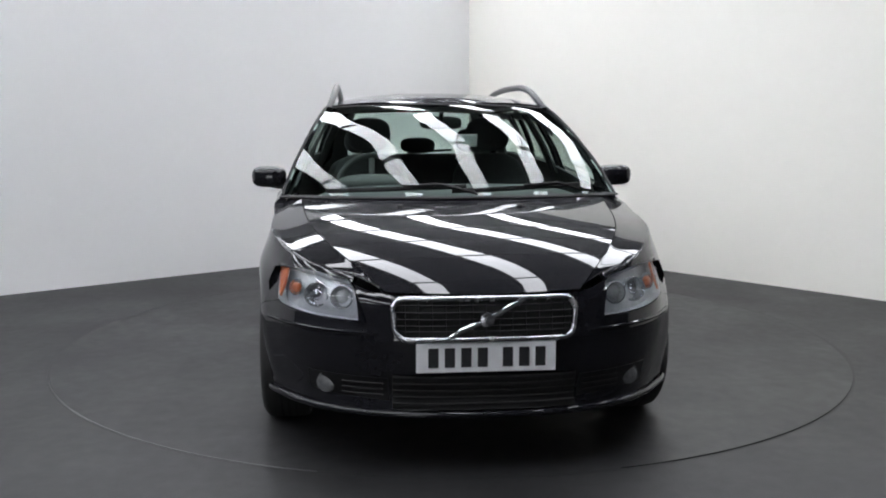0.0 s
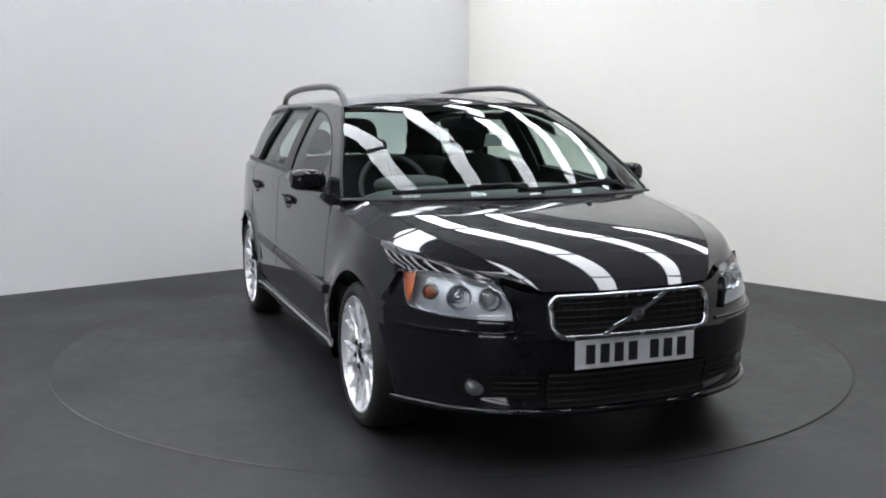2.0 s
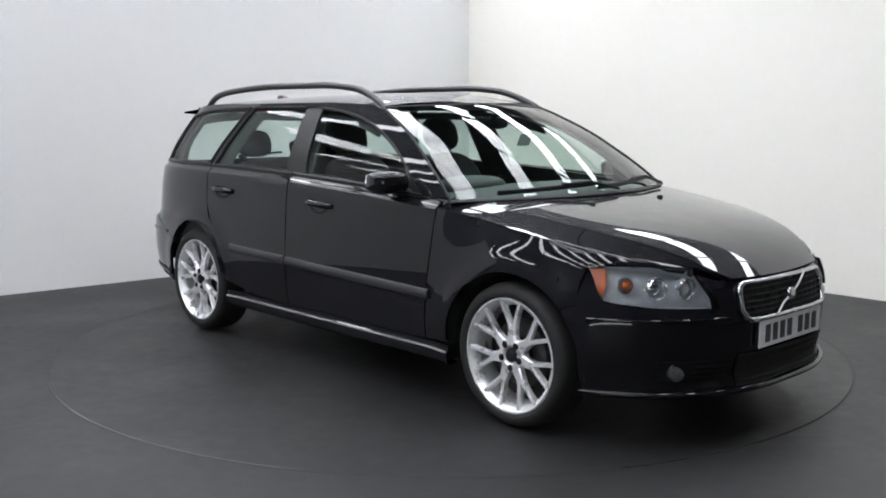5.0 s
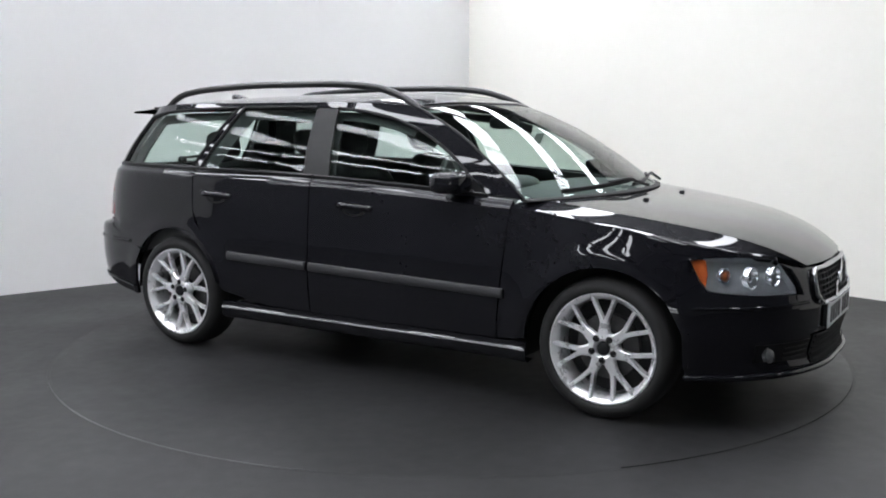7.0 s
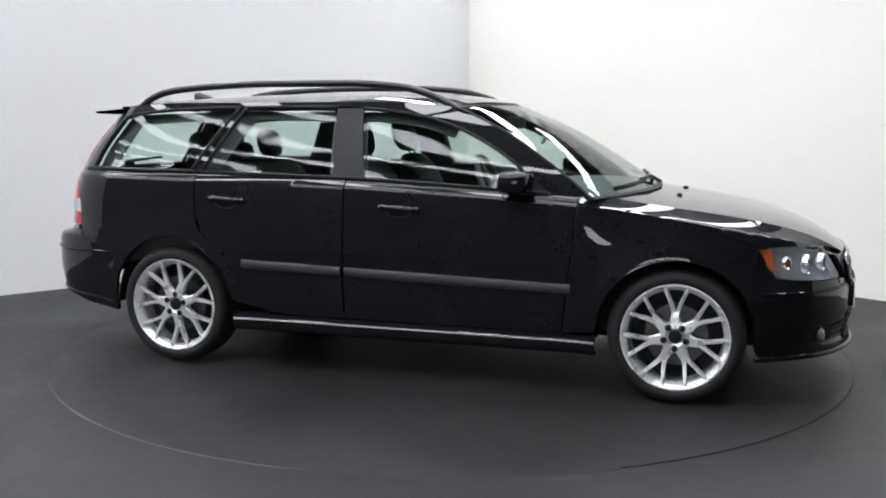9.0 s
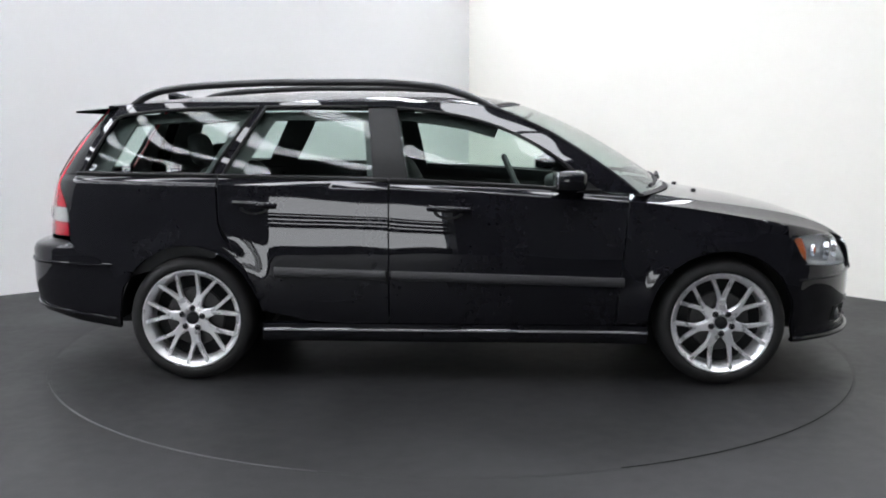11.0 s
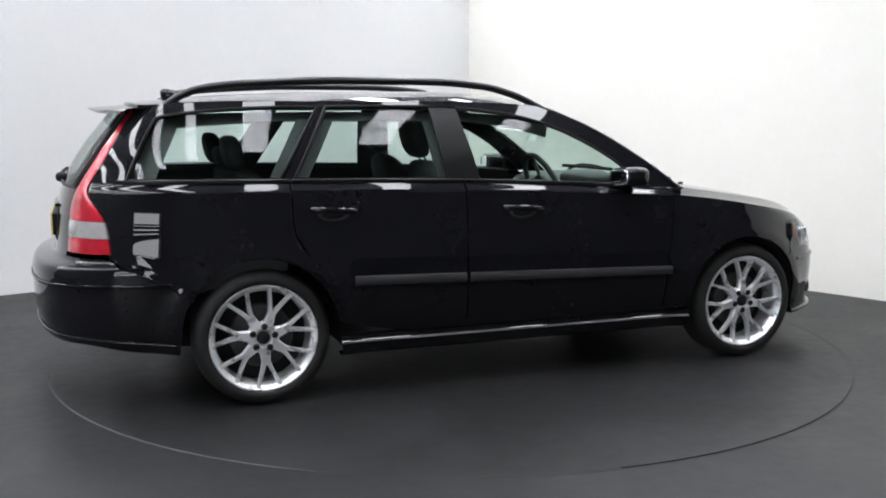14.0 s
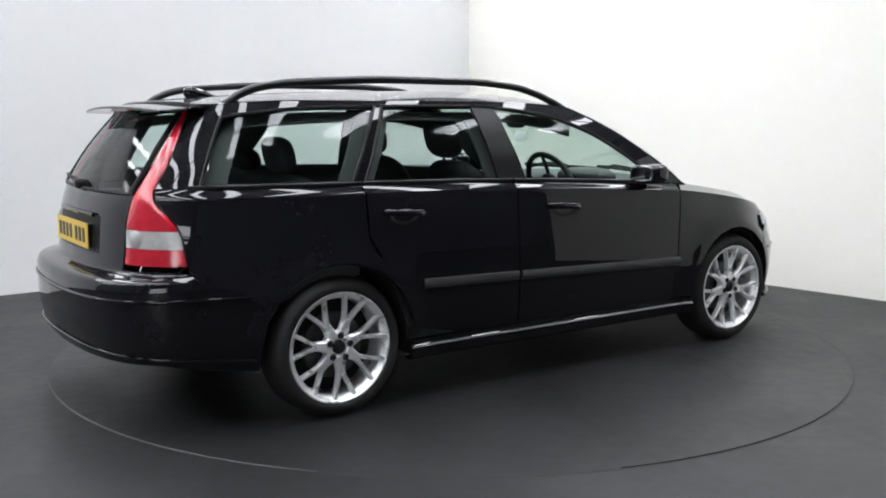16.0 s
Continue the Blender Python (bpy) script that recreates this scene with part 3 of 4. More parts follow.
            w = roof_z(x, 0)[1] - 0.004
            row.append(Vector((x, u * w, roof_z(x, u * w)[0])))
        rows.append(row)
    bm = bmesh.new()
    grid(bm, rows)
    skirt_up(bm, 0.02)
    part("roof", bm, PAINT, car, "glossy black curved roof", smooth=50)
    inner = [[p - Vector((0, p.y * 0.06, 0.04)) for p in r[::4]] for r in rows[1:-1:4]]
    bm = bmesh.new()
    grid(bm, inner)
    part("head_lining", bm, LINING, car, "pale grey fabric head lining")
    low = [(-1.745, 1.318), (-1.55, 1.352), (-1.0, 1.372), (-0.4, 1.374), (-0.12, 1.352), (0.10, 1.312), (0.27, 1.255), (0.43, 1.175), (0.56, 1.09), (0.66, 1.01), (0.72, 0.963)]
    high = [(-1.755, 1.381), (-1.55, 1.391), (-1.0, 1.399), (-0.4, 1.401), (-0.06, 1.394), (0.17, 1.376), (0.335, 1.315), (0.50, 1.235), (0.66, 1.135), (0.81, 1.03), (0.905, 0.953)]
    frame_rows = flank([at_x(low), at_x(high)], 60, 5, resample=True)
    both("roof_frame", frame_rows, PAINT, car, "glossy black roof edge and windscreen pillar")
    return bonnet, bumper, doors, rear_bumper, at_x(high), at_x(low)


def skirt_up(bm, depth):
    bmesh.ops.recalc_face_normals(bm, faces=bm.faces)
    if sum(f.normal.z + f.normal.x * f.calc_center_median().x for f in bm.faces) < 0:
        bmesh.ops.reverse_faces(bm, faces=bm.faces)
    skirt(bm, depth)


car = tagged(new("car"), "glossy black estate car with roof rails and silver alloy wheels", "car")
bonnet, bumper, doors, rear_bumper, pillar_out, pillar_in = bodywork(car)


def pebble(lo, hi, power=2.6, nu=20, nv=14):
    """A rounded lump that fills a box; a higher power makes it squarer."""
    bm = bmesh.new()
    c = [(a + b) / 2 for a, b in zip(lo, hi)]
    h = [(b - a) / 2 for a, b in zip(lo, hi)]

    def s(v):
        return math.copysign(abs(v) ** (2 / power), v)
    rows = []
    for i in range(nv + 1):
        f = math.pi * (i / nv - 0.5)
        rows.append([(c[0] + h[0] * s(math.cos(f)) * s(math.cos(2 * math.pi * k / nu)), c[1] + h[1] * s(math.cos(f)) * s(math.sin(2 * math.pi * k / nu)), c[2] + h[2] * s(math.sin(f))) for k in range(nu + 1)])
    grid(bm, rows)
    bmesh.ops.remove_doubles(bm, verts=bm.verts, dist=1e-5)
    return bm


def turned(bm, m):
    bmesh.ops.transform(bm, matrix=m, verts=bm.verts)
    return bm


# ---- glass and its frames ----
def glasshouse(car, doors):
    cut = [i for i, p in enumerate(even(pillar_out, 60)) if hull(*p).x >= 0.165]
    edge = [hull(*p, -0.004) for p in even(pillar_out, 60)[cut[0]:]]
    rows = []
    for i, p in enumerate(edge):
        t = i / (len(edge) - 1)
        row = []
        for j in range(-14, 15):
            u = j / 14
            g = 1 - u * u
            row.append(Vector((p.x + (0.155 + 0.085 * t) * g, u * p.y, p.z + (0.02 - 0.012 * t) * g)))
        rows.append(row)
    bm = bmesh.new()
    grid(bm, rows)
    screen = part("windscreen", bm, SCREEN, car, "large raked windscreen")
    # dark printed band and cowl along the lower edge
    low = [p + Vector((-0.012, 0, 0.014)) for p in rows[-1]]
    part("cowl", tube([p + Vector((0.012, 0, -0.02)) for p in low], 0.03, 0.008, 8), RUBBER, car, "black plastic cowl below the windscreen")
    part("header_seal", tube([p + Vector((0, 0, -0.003)) for p in rows[0]], 0.018, 0.006, 8), PLASTIC, screen)
    for s in (0, -1):
        part("side_seal", tube([r[s] + Vector((0, 0, 0.002)) for r in rows], 0.007, 0.007, 6), PLASTIC, screen)
    # wipers
    for y0, y1 in ((0.62, -0.02), (0.05, -0.60)):
        pts = []
        for k in range(12):
            t = k / 11
            y = y0 + (y1 - y0) * t
            r = rows[-1]
            j = min(max((y / r[-1].y + 1) * 14, 0), 27.99)
            p = r[int(j)].lerp(r[int(j) + 1], j % 1)
            pts.append(p + Vector((-0.02 - 0.035 * (1 - t), 0, 0.022 + 0.02 * (1 - t))))
        w = part("wiper", tube(pts, 0.008, 0.012, 6), PLASTIC, car, "black windscreen wiper")
        part("arm", tube([pts[0] + Vector((0.07, 0.05, -0.03)), pts[0].lerp(pts[5], 0.4) + Vector((0.03, 0, 0.016)), pts[5] + Vector((0, 0, 0.012))], 0.009, 0.008, 6), PLASTIC, w)
    for y in (0.27, -0.27):
        part("washer_nozzle", pebble((1.27, y - 0.014, top(1.285, y) - 0.004), (1.30, y + 0.014, top(1.285, y) + 0.012), nu=10, nv=6), PLASTIC, car)
    part("card", turned(box((-0.002, -0.05, -0.035), (0.002, 0.05, 0.035)), Matrix.Translation((0.50, 0.13, 1.20)) @ Matrix.Rotation(radians(25), 4, "Y")), PAPER, screen, "small white card behind the glass", smooth=0)

    quarter = [at_x([(-1.885, 1.044), (-1.6, 1.044), (-1.215, 1.041)]), at_x([(-1.875, 1.08), (-1.55, 1.12), (-1.17, 1.12)]), at_x([(-1.742, 1.316), (-1.42, 1.362), (-1.005, 1.374)])]
    rear = [at_x([(-1.152, 1.039), (-0.8, 1.034), (-0.40, 1.024)]), at_x([(-0.965, 1.374), (-0.7, 1.376), (-0.44, 1.375)])]
    xs = [-0.23, -0.1, 0.06, 0.20, 0.34, 0.46, 0.55, 0.60]
    tops = [(-0.30, 1.37), (-0.12, 1.354), (0.06, 1.322), (0.20, 1.282), (0.34, 1.222), (0.46, 1.156), (0.55, 1.094), (0.60, 1.05)]
    front = [at_x([(x, belt(x) + 0.003) for x in xs]), at_x(tops)]
    b_post = [at_x([(-0.402, 1.02), (-0.228, 1.012)]), at_x([(-0.442, 1.378), (-0.298, 1.373)])]
    c_post = [at_x([(-1.217, 1.037), (-1.150, 1.037)]), at_x([(-1.008, 1.378), (-0.962, 1.378)])]
    sail = [at_x([(0.60, belt(0.6)), (0.72, belt(0.72))]), at_x([(0.60, 1.055), (0.645, 1.025)])]
    for s, k in ((1, 0), (-1, 1)):
        fd, rd = doors[0][k], doors[1][k]
        q = both("quarter_window", flank(quarter, 20, 12, -0.010), GLASS, car, "greenish rear side window", 0, side=s)[0]
        both("window_pane", flank(rear, 14, 10, -0.014), GLASS, rd, "greenish tinted window", 0, side=s)
        both("window_pane", flank(front, 24, 10, -0.014), GLASS, fd, "greenish tinted window", 0, side=s)
        both("door_post", flank(b_post, 6, 10, -0.006), TRIM, rd, "satin black door post", 0.015, side=s)
        both("door_post", flank(c_post, 4, 10, -0.004), PAINT, rd, "", 0.015, side=s)
        both("sail_panel", flank(sail, 6, 6, -0.004), PLASTIC, fd, "black mirror mount panel", 0.015, side=s)
        loop = even(at_x([(-1.885, 1.044), (-1.745, 1.316), (-1.6, 1.345), (-1.42, 1.362), (-1.2, 1.371), (-1.005, 1.375)]), 40) + even(at_x([(-1.005, 1.375), (-1.217, 1.041)]), 10) + even(at_x([(-1.217, 1.041), (-1.885, 1.044)]), 16)
        pts = [hull(a, z, -0.003) for a, z in loop]
        part("window_frame", tube([(p.x, p.y * s, p.z) for p in pts], 0.007, 0.009, 6), TRIM, q, "satin black window surround")
        for xz, d in (([(-1.152, 1.039), (-0.962, 1.378)], rd), ([(-0.962, 1.376), (-0.7, 1.378), (-0.445, 1.377)], rd), ([(-0.298, 1.372), *tops[1:]], fd)):
            pts = [hull(a, z, -0.004) for a, z in even(at_x(xz), 24)]
            part("window_seal", tube([(p.x, p.y * s, p.z) for p in pts], 0.008, 0.009, 6), PLASTIC, d)
        for x0, x1, d in ((-1.93, -1.18, car), (-1.172, -0.328, rd), (-0.316, 0.72, fd)):
            pts = [hull(along(x, belt(x) - 0.004), belt(x) - 0.004, 0.002) for x in np.linspace(x0, x1, 24)]
            part("belt_moulding", tube([(p.x, p.y * s, p.z) for p in pts], 0.007, 0.011, 8), TRIM, d, "satin black belt moulding")
        # rubbing strips and handles
        for x0, x1, d in ((-0.89, -0.334, rd), (-0.310, 0.835, fd)):
            rows = []
            for dz, o in ((-0.024, -0.002), (-0.021, 0.010), (-0.012, 0.014), (0.012, 0.014), (0.021, 0.009), (0.024, -0.002)):
                rows.append([hull(along(x, 0.541 - 0.025 * x + dz), 0.541 - 0.025 * x + dz, o) for x in np.linspace(x0, x1, 24)])
            both("rubbing_strip", rows, STRIP, d, "dark grey plastic rubbing strip", 0.012, side=s)
        for xc, z, d in ((-0.025, 0.868, fd), (-0.985, 0.888, rd)):
            a0 = along(xc, z)
            pts = [hull(a0 + 0.105 * t, z + 0.006 - 0.006 * t, 0.006 + 0.024 * (1 - t ** 4)) for t in np.linspace(-1, 1, 13)]
            h = part("handle", tube([(p.x, p.y * s, p.z) for p in pts], 0.008, 0.015, 8), PAINT, d, "glossy black pull handle")
            # shallow black patch, the hollow's shade put into its colour
            cup = [hull(a0 + 0.075 * math.cos(t), z - 0.008 + 0.034 * math.sin(t), 0.0015) for t in np.linspace(0, 2 * math.pi, 25)[:-1]]
            mid = hull(a0, z - 0.008, -0.004)
            bm = bmesh.new()
            c = bm.verts.new((mid.x, mid.y * s, mid.z))
            vs = [bm.verts.new((p.x, p.y * s, p.z)) for p in cup]
            for i in range(len(vs)):
                bm.faces.new((c, vs[i], vs[(i + 1) % len(vs)]))
            part("cup", bm, GAP, h, "black patch for the shaded hollow behind the handle")
        # mirrors
        body = pebble((0.50, 0.815, 0.966), (0.655, 0.99, 1.072), 3.4)
        for v in body.verts:
            v.co.x -= 0.10 * (v.co.y - 0.815)
            v.co.z += 0.02 * (v.co.y - 0.9)
            v.co.y *= s
        mir = part("door_mirror", body, PAINT, fd, "glossy black door mirror")
        g = turned(pebble((-0.004, -0.075, -0.042), (0.004, 0.075, 0.042), 4), Matrix.Translation((0.492, 0.905 * s, 1.02)) @ Matrix.Rotation(radians(-6 * s), 4, "Z"))
        part("mirror_glass", g, CHROME, mir, "silvered mirror glass")
        part("foot", tube([(0.62, 0.80 * s, 0.972), (0.60, 0.86 * s, 0.976), (0.58, 0.90 * s, 0.982)], 0.03, 0.016, 8), PLASTIC, mir)


glasshouse(car, doors)


# ---- lamps, grille and plates ----
def bowl(r, depth):
    return lathe([(0.0, -depth), (r * 0.45, -depth * 0.85), (r * 0.8, -depth * 0.4), (r, 0.0), (r * 1.1, 0.0), (r * 1.12, -depth * 0.5)], 24)


def facing(p, way, m=None):
    """A pose at p whose y axis points along way."""
    return Matrix.Translation(p) @ Vector(way).to_track_quat("Y", "Z").to_matrix().to_4x4()


def plate(parent, name, x, z0, z1, s, material, label):
    p = part(name, box((min(x, x - 0.006 * s), -0.26, z0), (max(x, x - 0.006 * s), 0.26, z1), 0.002), material, parent, label, smooth=0)
    y = -0.222
    for k in range(7):
        part("bar", box((x - 0.0005, -0.019, z0 + 0.019), (x + 0.0025, 0.019, z1 - 0.019)) if s > 0 else box((x - 0.0025, -0.017, z0 + 0.024), (x + 0.0005, 0.017, z1 - 0.024)), INK, p, smooth=0).location.y = (y + 0.025) * s
        y += 0.061 if k != 3 else 0.094
    return p


def face(car, bumper):
    for s in (1, -1):
        lamp = both("headlight", flank([LAMP_LOW, LAMP_TOP], 24, 10, -0.042), HOUSING, car, "large clear headlight with an amber corner", 0, side=s)[0]
        rim = [LAMP_LOW, LAMP_TOP]
        both("lens", flank(rim, 24, 10, 0.002), LENS, lamp, "clear lens", 0, side=s)
        loop = even(rim[0], 30) + even(rim[1], 30)[::-1]
        near, far = [hull(a, z, 0.0) for a, z in loop], [hull(a, z, -0.043) for a, z in loop]
        bm = bmesh.new()
        grid(bm, [[(p.x, p.y * s, p.z) for p in near + near[:1]], [(p.x, p.y * s, p.z) for p in far + far[:1]]])
        part("surround", bm, HOUSING, lamp)
        for y, r, mt, nm in ((0.54, 0.040, REFLECTOR, "main_beam"), (0.64, 0.044, REFLECTOR, "dipped_beam")):
            a = along_y(y, 0.655)
            p = hull(a, 0.655, -0.018)
            b = part(nm, turned(bowl(r, 0.05), facing((p.x, p.y * s, p.z), (1, 0.25 * s, 0))), mt, lamp, "round silver reflector")
            part("bulb", turned(pebble((-0.028, -0.04, -0.028), (0.028, 0.004, 0.028), 2, 12, 8), facing((p.x - 0.006, p.y * s, p.z), (1, 0.25 * s, 0))), CLEAR if nm == "main_beam" else CHROME, b)
        amber = [at_x([(1.676, 0.717), (1.712, 0.658), (1.742, 0.620)]), at_x([(1.673, 0.727), (1.70, 0.730), (1.726, 0.731)])]
        both("indicator", flank(amber, 10, 8, -0.004), AMBER, lamp, "amber indicator", 0.01, side=s)
        p = hull(along_y(0.722, 0.668), 0.668, -0.016)
        b = part("indicator_bowl", turned(bowl(0.030, 0.03), facing((p.x, p.y * s, p.z), (1, 0.45 * s, 0))), REFLECTOR, lamp, "small silver reflector")
        part("indicator_bulb", turned(pebble((-0.021, -0.02, -0.021), (0.021, 0.008, 0.021), 2, 12, 8), facing((p.x, p.y * s, p.z), (1, 0.45 * s, 0))), AMBER, b, "amber bulb")
        # fog lamps in their panels
        a0, a1 = along_y(0.36, 0.32), along_y(0.655, 0.32)
        panel = both("fog_panel", flank([[(a0, 0.272), (a1, 0.29)], [(a0, 0.362), (a1, 0.368)]], 12, 6, 0.003), PLASTIC, bumper, "matt black fog lamp panel", 0.004, side=s)[0]
        p = hull(along_y(0.59, 0.325), 0.325, 0.006)
        fog = part("fog_light", turned(bowl(0.036, 0.03), facing((p.x, p.y * s, p.z), (1, 0.35 * s, 0))), FOG_LENS, panel, "small round clear fog light")
        part("lens", turned(lathe([(0, 0.006), (0.02, 0.005), (0.036, 0.0)], 20), facing((p.x, p.y * s, p.z), (1, 0.35 * s, 0.15))), FOG_LENS, fog)
        for z in (0.295, 0.318, 0.341):
            line = [hull(along_y(y, z), z, 0.006) for y in np.linspace(0.38, 0.53, 8)]
            part("slat", tube([(q.x, q.y * s, q.z) for q in line], 0.004, 0.004, 6), PLASTIC, panel)

    def nose(y, z, out):
        q = hull(along_y(abs(y), z), z, out)
        return Vector((q.x, math.copysign(q.y, y), q.z))
    # lower intake: a flat sheet, the opening's shade put into its black
    rows = [[nose(y, z, 0.004) for y in np.linspace(-0.345, 0.345, 21)] for z in (0.245, 0.29, 0.34, 0.378)]
    bm = bmesh.new()
    grid(bm, rows)
    intake = part("lower_intake", bm, GAP, bumper, "wide dark lower air intake")
    for z in (0.262, 0.290, 0.318, 0.346, 0.372):
        part("slat", tube([nose(y, z, 0.012) for y in np.linspace(-0.34, 0.34, 17)], 0.004, 0.005, 6), GAP, intake)
    # upper grille
    z0, z1, w, r = 0.514, 0.656, 0.342, 0.045
    ring = []
    for cy, cz, a in ((w - r, z1 - r, 0), (-w + r, z1 - r, 90), (-w + r, z0 + r, 180), (w - r, z0 + r, 270)):
        ring += [(cy + r * math.cos(radians(a + 15 * k)), cz + r * math.sin(radians(a + 15 * k))) for k in range(7)]
    ring = [q for i, q0 in enumerate(ring) for q in [q0] + [(q0[0] + (ring[(i + 1) % len(ring)][0] - q0[0]) * k / 8, q0[1]) for k in range(1, 8) if abs(ring[(i + 1) % len(ring)][0] - q0[0]) > 0.2]]
    pts = [nose(y * (0.97 + 0.03 * (z - z0) / (z1 - z0)), z, 0.012) for y, z in ring]
    bm = tube(pts + pts[:1], 0.011, 0.011, 10, ends=False)
    grille = part("grille", bm, DULL_CHROME, car, "dark mesh grille in a rounded chrome frame")
    # flat black sheet in place of the shaded depth behind the grille
    rows = [[nose(y, z, 0.005) for y in np.linspace(-w + 0.015, w - 0.015, 21)] for z in np.linspace(z0 + 0.006, z1 - 0.006, 6)]
    bm = bmesh.new()
    grid(bm, rows)
    part("backing", bm, GAP, grille)
    for z in np.linspace(z0 + 0.024, z1 - 0.022, 5):
        part("slat", tube([nose(y, z, 0.010) for y in np.linspace(-w + 0.012, w - 0.012, 17)], 0.0045, 0.003, 6), DARK_ALLOY, grille)
    for y in np.linspace(-w + 0.045, w - 0.045, 13):
        part("slat", tube([nose(y, z, 0.009) for z in np.linspace(z0 + 0.008, z1 - 0.008, 6)], 0.003, 0.003, 6), DARK_ALLOY, grille)
    part("diagonal_bar", tube([nose(-0.135 + 0.28 * t, z0 + 0.004 + (z1 - z0 - 0.008) * t, 0.018) for t in np.linspace(0, 1, 9)], 0.005, 0.010, 8), CHROME, grille, "slanting chrome bar")
    q = nose(0.004, 0.586, 0.022)
    part("emblem", turned(lathe([(0, 0.006), (0.020, 0.006), (0.027, 0.003), (0.029, -0.004)], 20), facing(q, (1, 0, 0.1))), DULL_CHROME, grille, "round metal emblem")
    plate(bumper, "number_plate", 2.142, 0.393, 0.504, 1, WHITE_PLATE, "white front number plate with dark bars")
    part("plate_holder", box((2.08, -0.255, 0.398), (2.137, 0.255, 0.499), 0.004), PLASTIC, bumper)


face(car, bumper)


def tail(car):
    inner = gentle([0.69, 0.95, 1.03, 1.1, 1.2, 1.36], [0.545, 0.535, 0.535, 0.54, 0.52, 0.462])
    outer = lamp_outer
    for s in (1, -1):
        bands = (("red_lens", 0.866, 1.352, RED, 26), ("clear_lens", 0.792, 0.864, CLEAR, 6), ("red_lens", 0.722, 0.790, RED, 6))
        first = None
        for nm, z0, z1, mt, n in bands:
            rows = []
            for z in np.linspace(z0, z1, n):
                a0, a1 = along(outer(z), z), along_y(inner(z), z, False)
                rows.append([hull(a0 + (a1 - a0) * k / 12, z, 0.006 - 0.006 * abs(k / 6 - 1) ** 4) for k in range(13)])
            if first is None:
                first = both("tail_light", rows, mt, car, "tall red tail light with a clear band", 0.02, side=s)[0]
            else:
                both(nm, rows, mt, first, "clear reversing lens" if mt is CLEAR else "red lens", 0.02, side=s)
        rows = []
        for z in np.linspace(0.722, 1.36, 14):
            a0, a1 = along(outer(z), z), along_y(inner(z), z, False)
            rows.append([hull(a0 + 0.03 + (a1 - a0 - 0.06) * k / 6, z, -0.024) for k in range(7)])
        both("housing", rows, DASH, first, "dark lamp housing", 0.0, side=s)
        z = 0.828
        p = hull(along_y(0.60, z, False), z, 0.008)
        part("reversing_light", turned(lathe([(0, 0.008), (0.026, 0.006), (0.036, 0.0)], 20), facing((p.x, p.y * s, p.z), (-1, 0.5 * s, 0))), CLEAR, first, "round clear lamp")

    def back(u, z, out=0.0):
        y = u * (inner(z) - 0.006)
        q = hull(along_y(abs(y), z, False), z, out)
        return Vector((q.x, y, q.z))
    rows = [[back(u, z) for u in np.linspace(-1, 1, 29)] for z in np.linspace(0.70, 1.005, 16)]
    bm = bmesh.new()
    grid(bm, rows)
    skirt_up(bm, 0.02)
    gate = part("tailgate", bm, PAINT, car, "glossy black tailgate")
    rows = [[back(u, z, -0.002) for u in np.linspace(-1, 1, 25)] for z in np.linspace(1.01, 1.345, 14)]
    bm = bmesh.new()
    grid(bm, rows)
    glass = part("rear_window", bm, GLASS, gate, "greenish rear window")
    part("seal", tube([back(u, 1.008, 0.001) for u in np.linspace(-1, 1, 25)], 0.009, 0.008, 6), PLASTIC, glass)
    for u in (-0.97, 0.97):
        part("seal", tube([back(u, z, 0.001) for z in np.linspace(1.01, 1.34, 12)], 0.012, 0.012, 6), PLASTIC, glass)
    # recess with the plate, handle, wiper
    rows = [[back(u, z, 0.002) for u in np.linspace(-0.6, 0.6, 15)] for z in np.linspace(0.745, 0.905, 6)]
    bm = bmesh.new()
    grid(bm, rows)
    part("plate_recess", bm, PLASTIC, gate, "black plate recess")
    part("handle", tube([back(u, 0.905, 0.006) for u in np.linspace(-0.5, 0.5, 15)], 0.012, 0.010, 8), PAINT, gate, "glossy black handle strip")
    plate(gate, "rear_plate", -2.222, 0.758, 0.869, -1, YELLOW_PLATE, "yellow rear number plate with dark bars")
    part("plate_holder", box((-2.217, -0.25, 0.762), (-2.15, 0.25, 0.865), 0.004), PLASTIC, gate)
    w = part("rear_wiper", tube([back(t, 1.03 + 0.02 * abs(t), 0.02) for t in np.linspace(-0.02, 0.62, 10)], 0.006, 0.010, 6), PLASTIC, gate, "black rear wiper")
    part("pivot", pebble((-2.20, -0.03, 1.0), (-2.14, 0.03, 1.05), nu=12, nv=8), PLASTIC, w)
    # roof spoiler
    rows = []
    for k in range(9):
        t = k / 8
        rows.append([Vector((-1.80 - 0.235 * t + 0.16 * (u * 0.55) ** 2, u * (0.57 - 0.01 * t), 1.392 - 0.020 * t - 0.02 * u * u)) for u in np.linspace(-1, 1, 21)])
    low = [[p - Vector((-0.004, 0, 0.010 + 0.03 * (1 - k / 8))) for p in r] for k, r in enumerate(rows)]
    bm = bmesh.new()
    grid(bm, rows + low[::-1])
    bmesh.ops.remove_doubles(bm, verts=bm.verts, dist=1e-4)
    sp = part("roof_spoiler", bm, PAINT, car, "glossy black roof spoiler over the rear window", smooth=35)
    part("brake_light", box((-1.985, -0.12, 1.350), (-1.975, 0.12, 1.364)), RED, sp, "narrow red brake light", smooth=0)
    fin = pebble((-1.68, -0.03, roof_z(-1.6, 0)[0] - 0.02), (-1.50, 0.03, roof_z(-1.6, 0)[0] + 0.045), 2.4)
    for v in fin.verts:
        zb = roof_z(-1.6, 0)[0] - 0.02
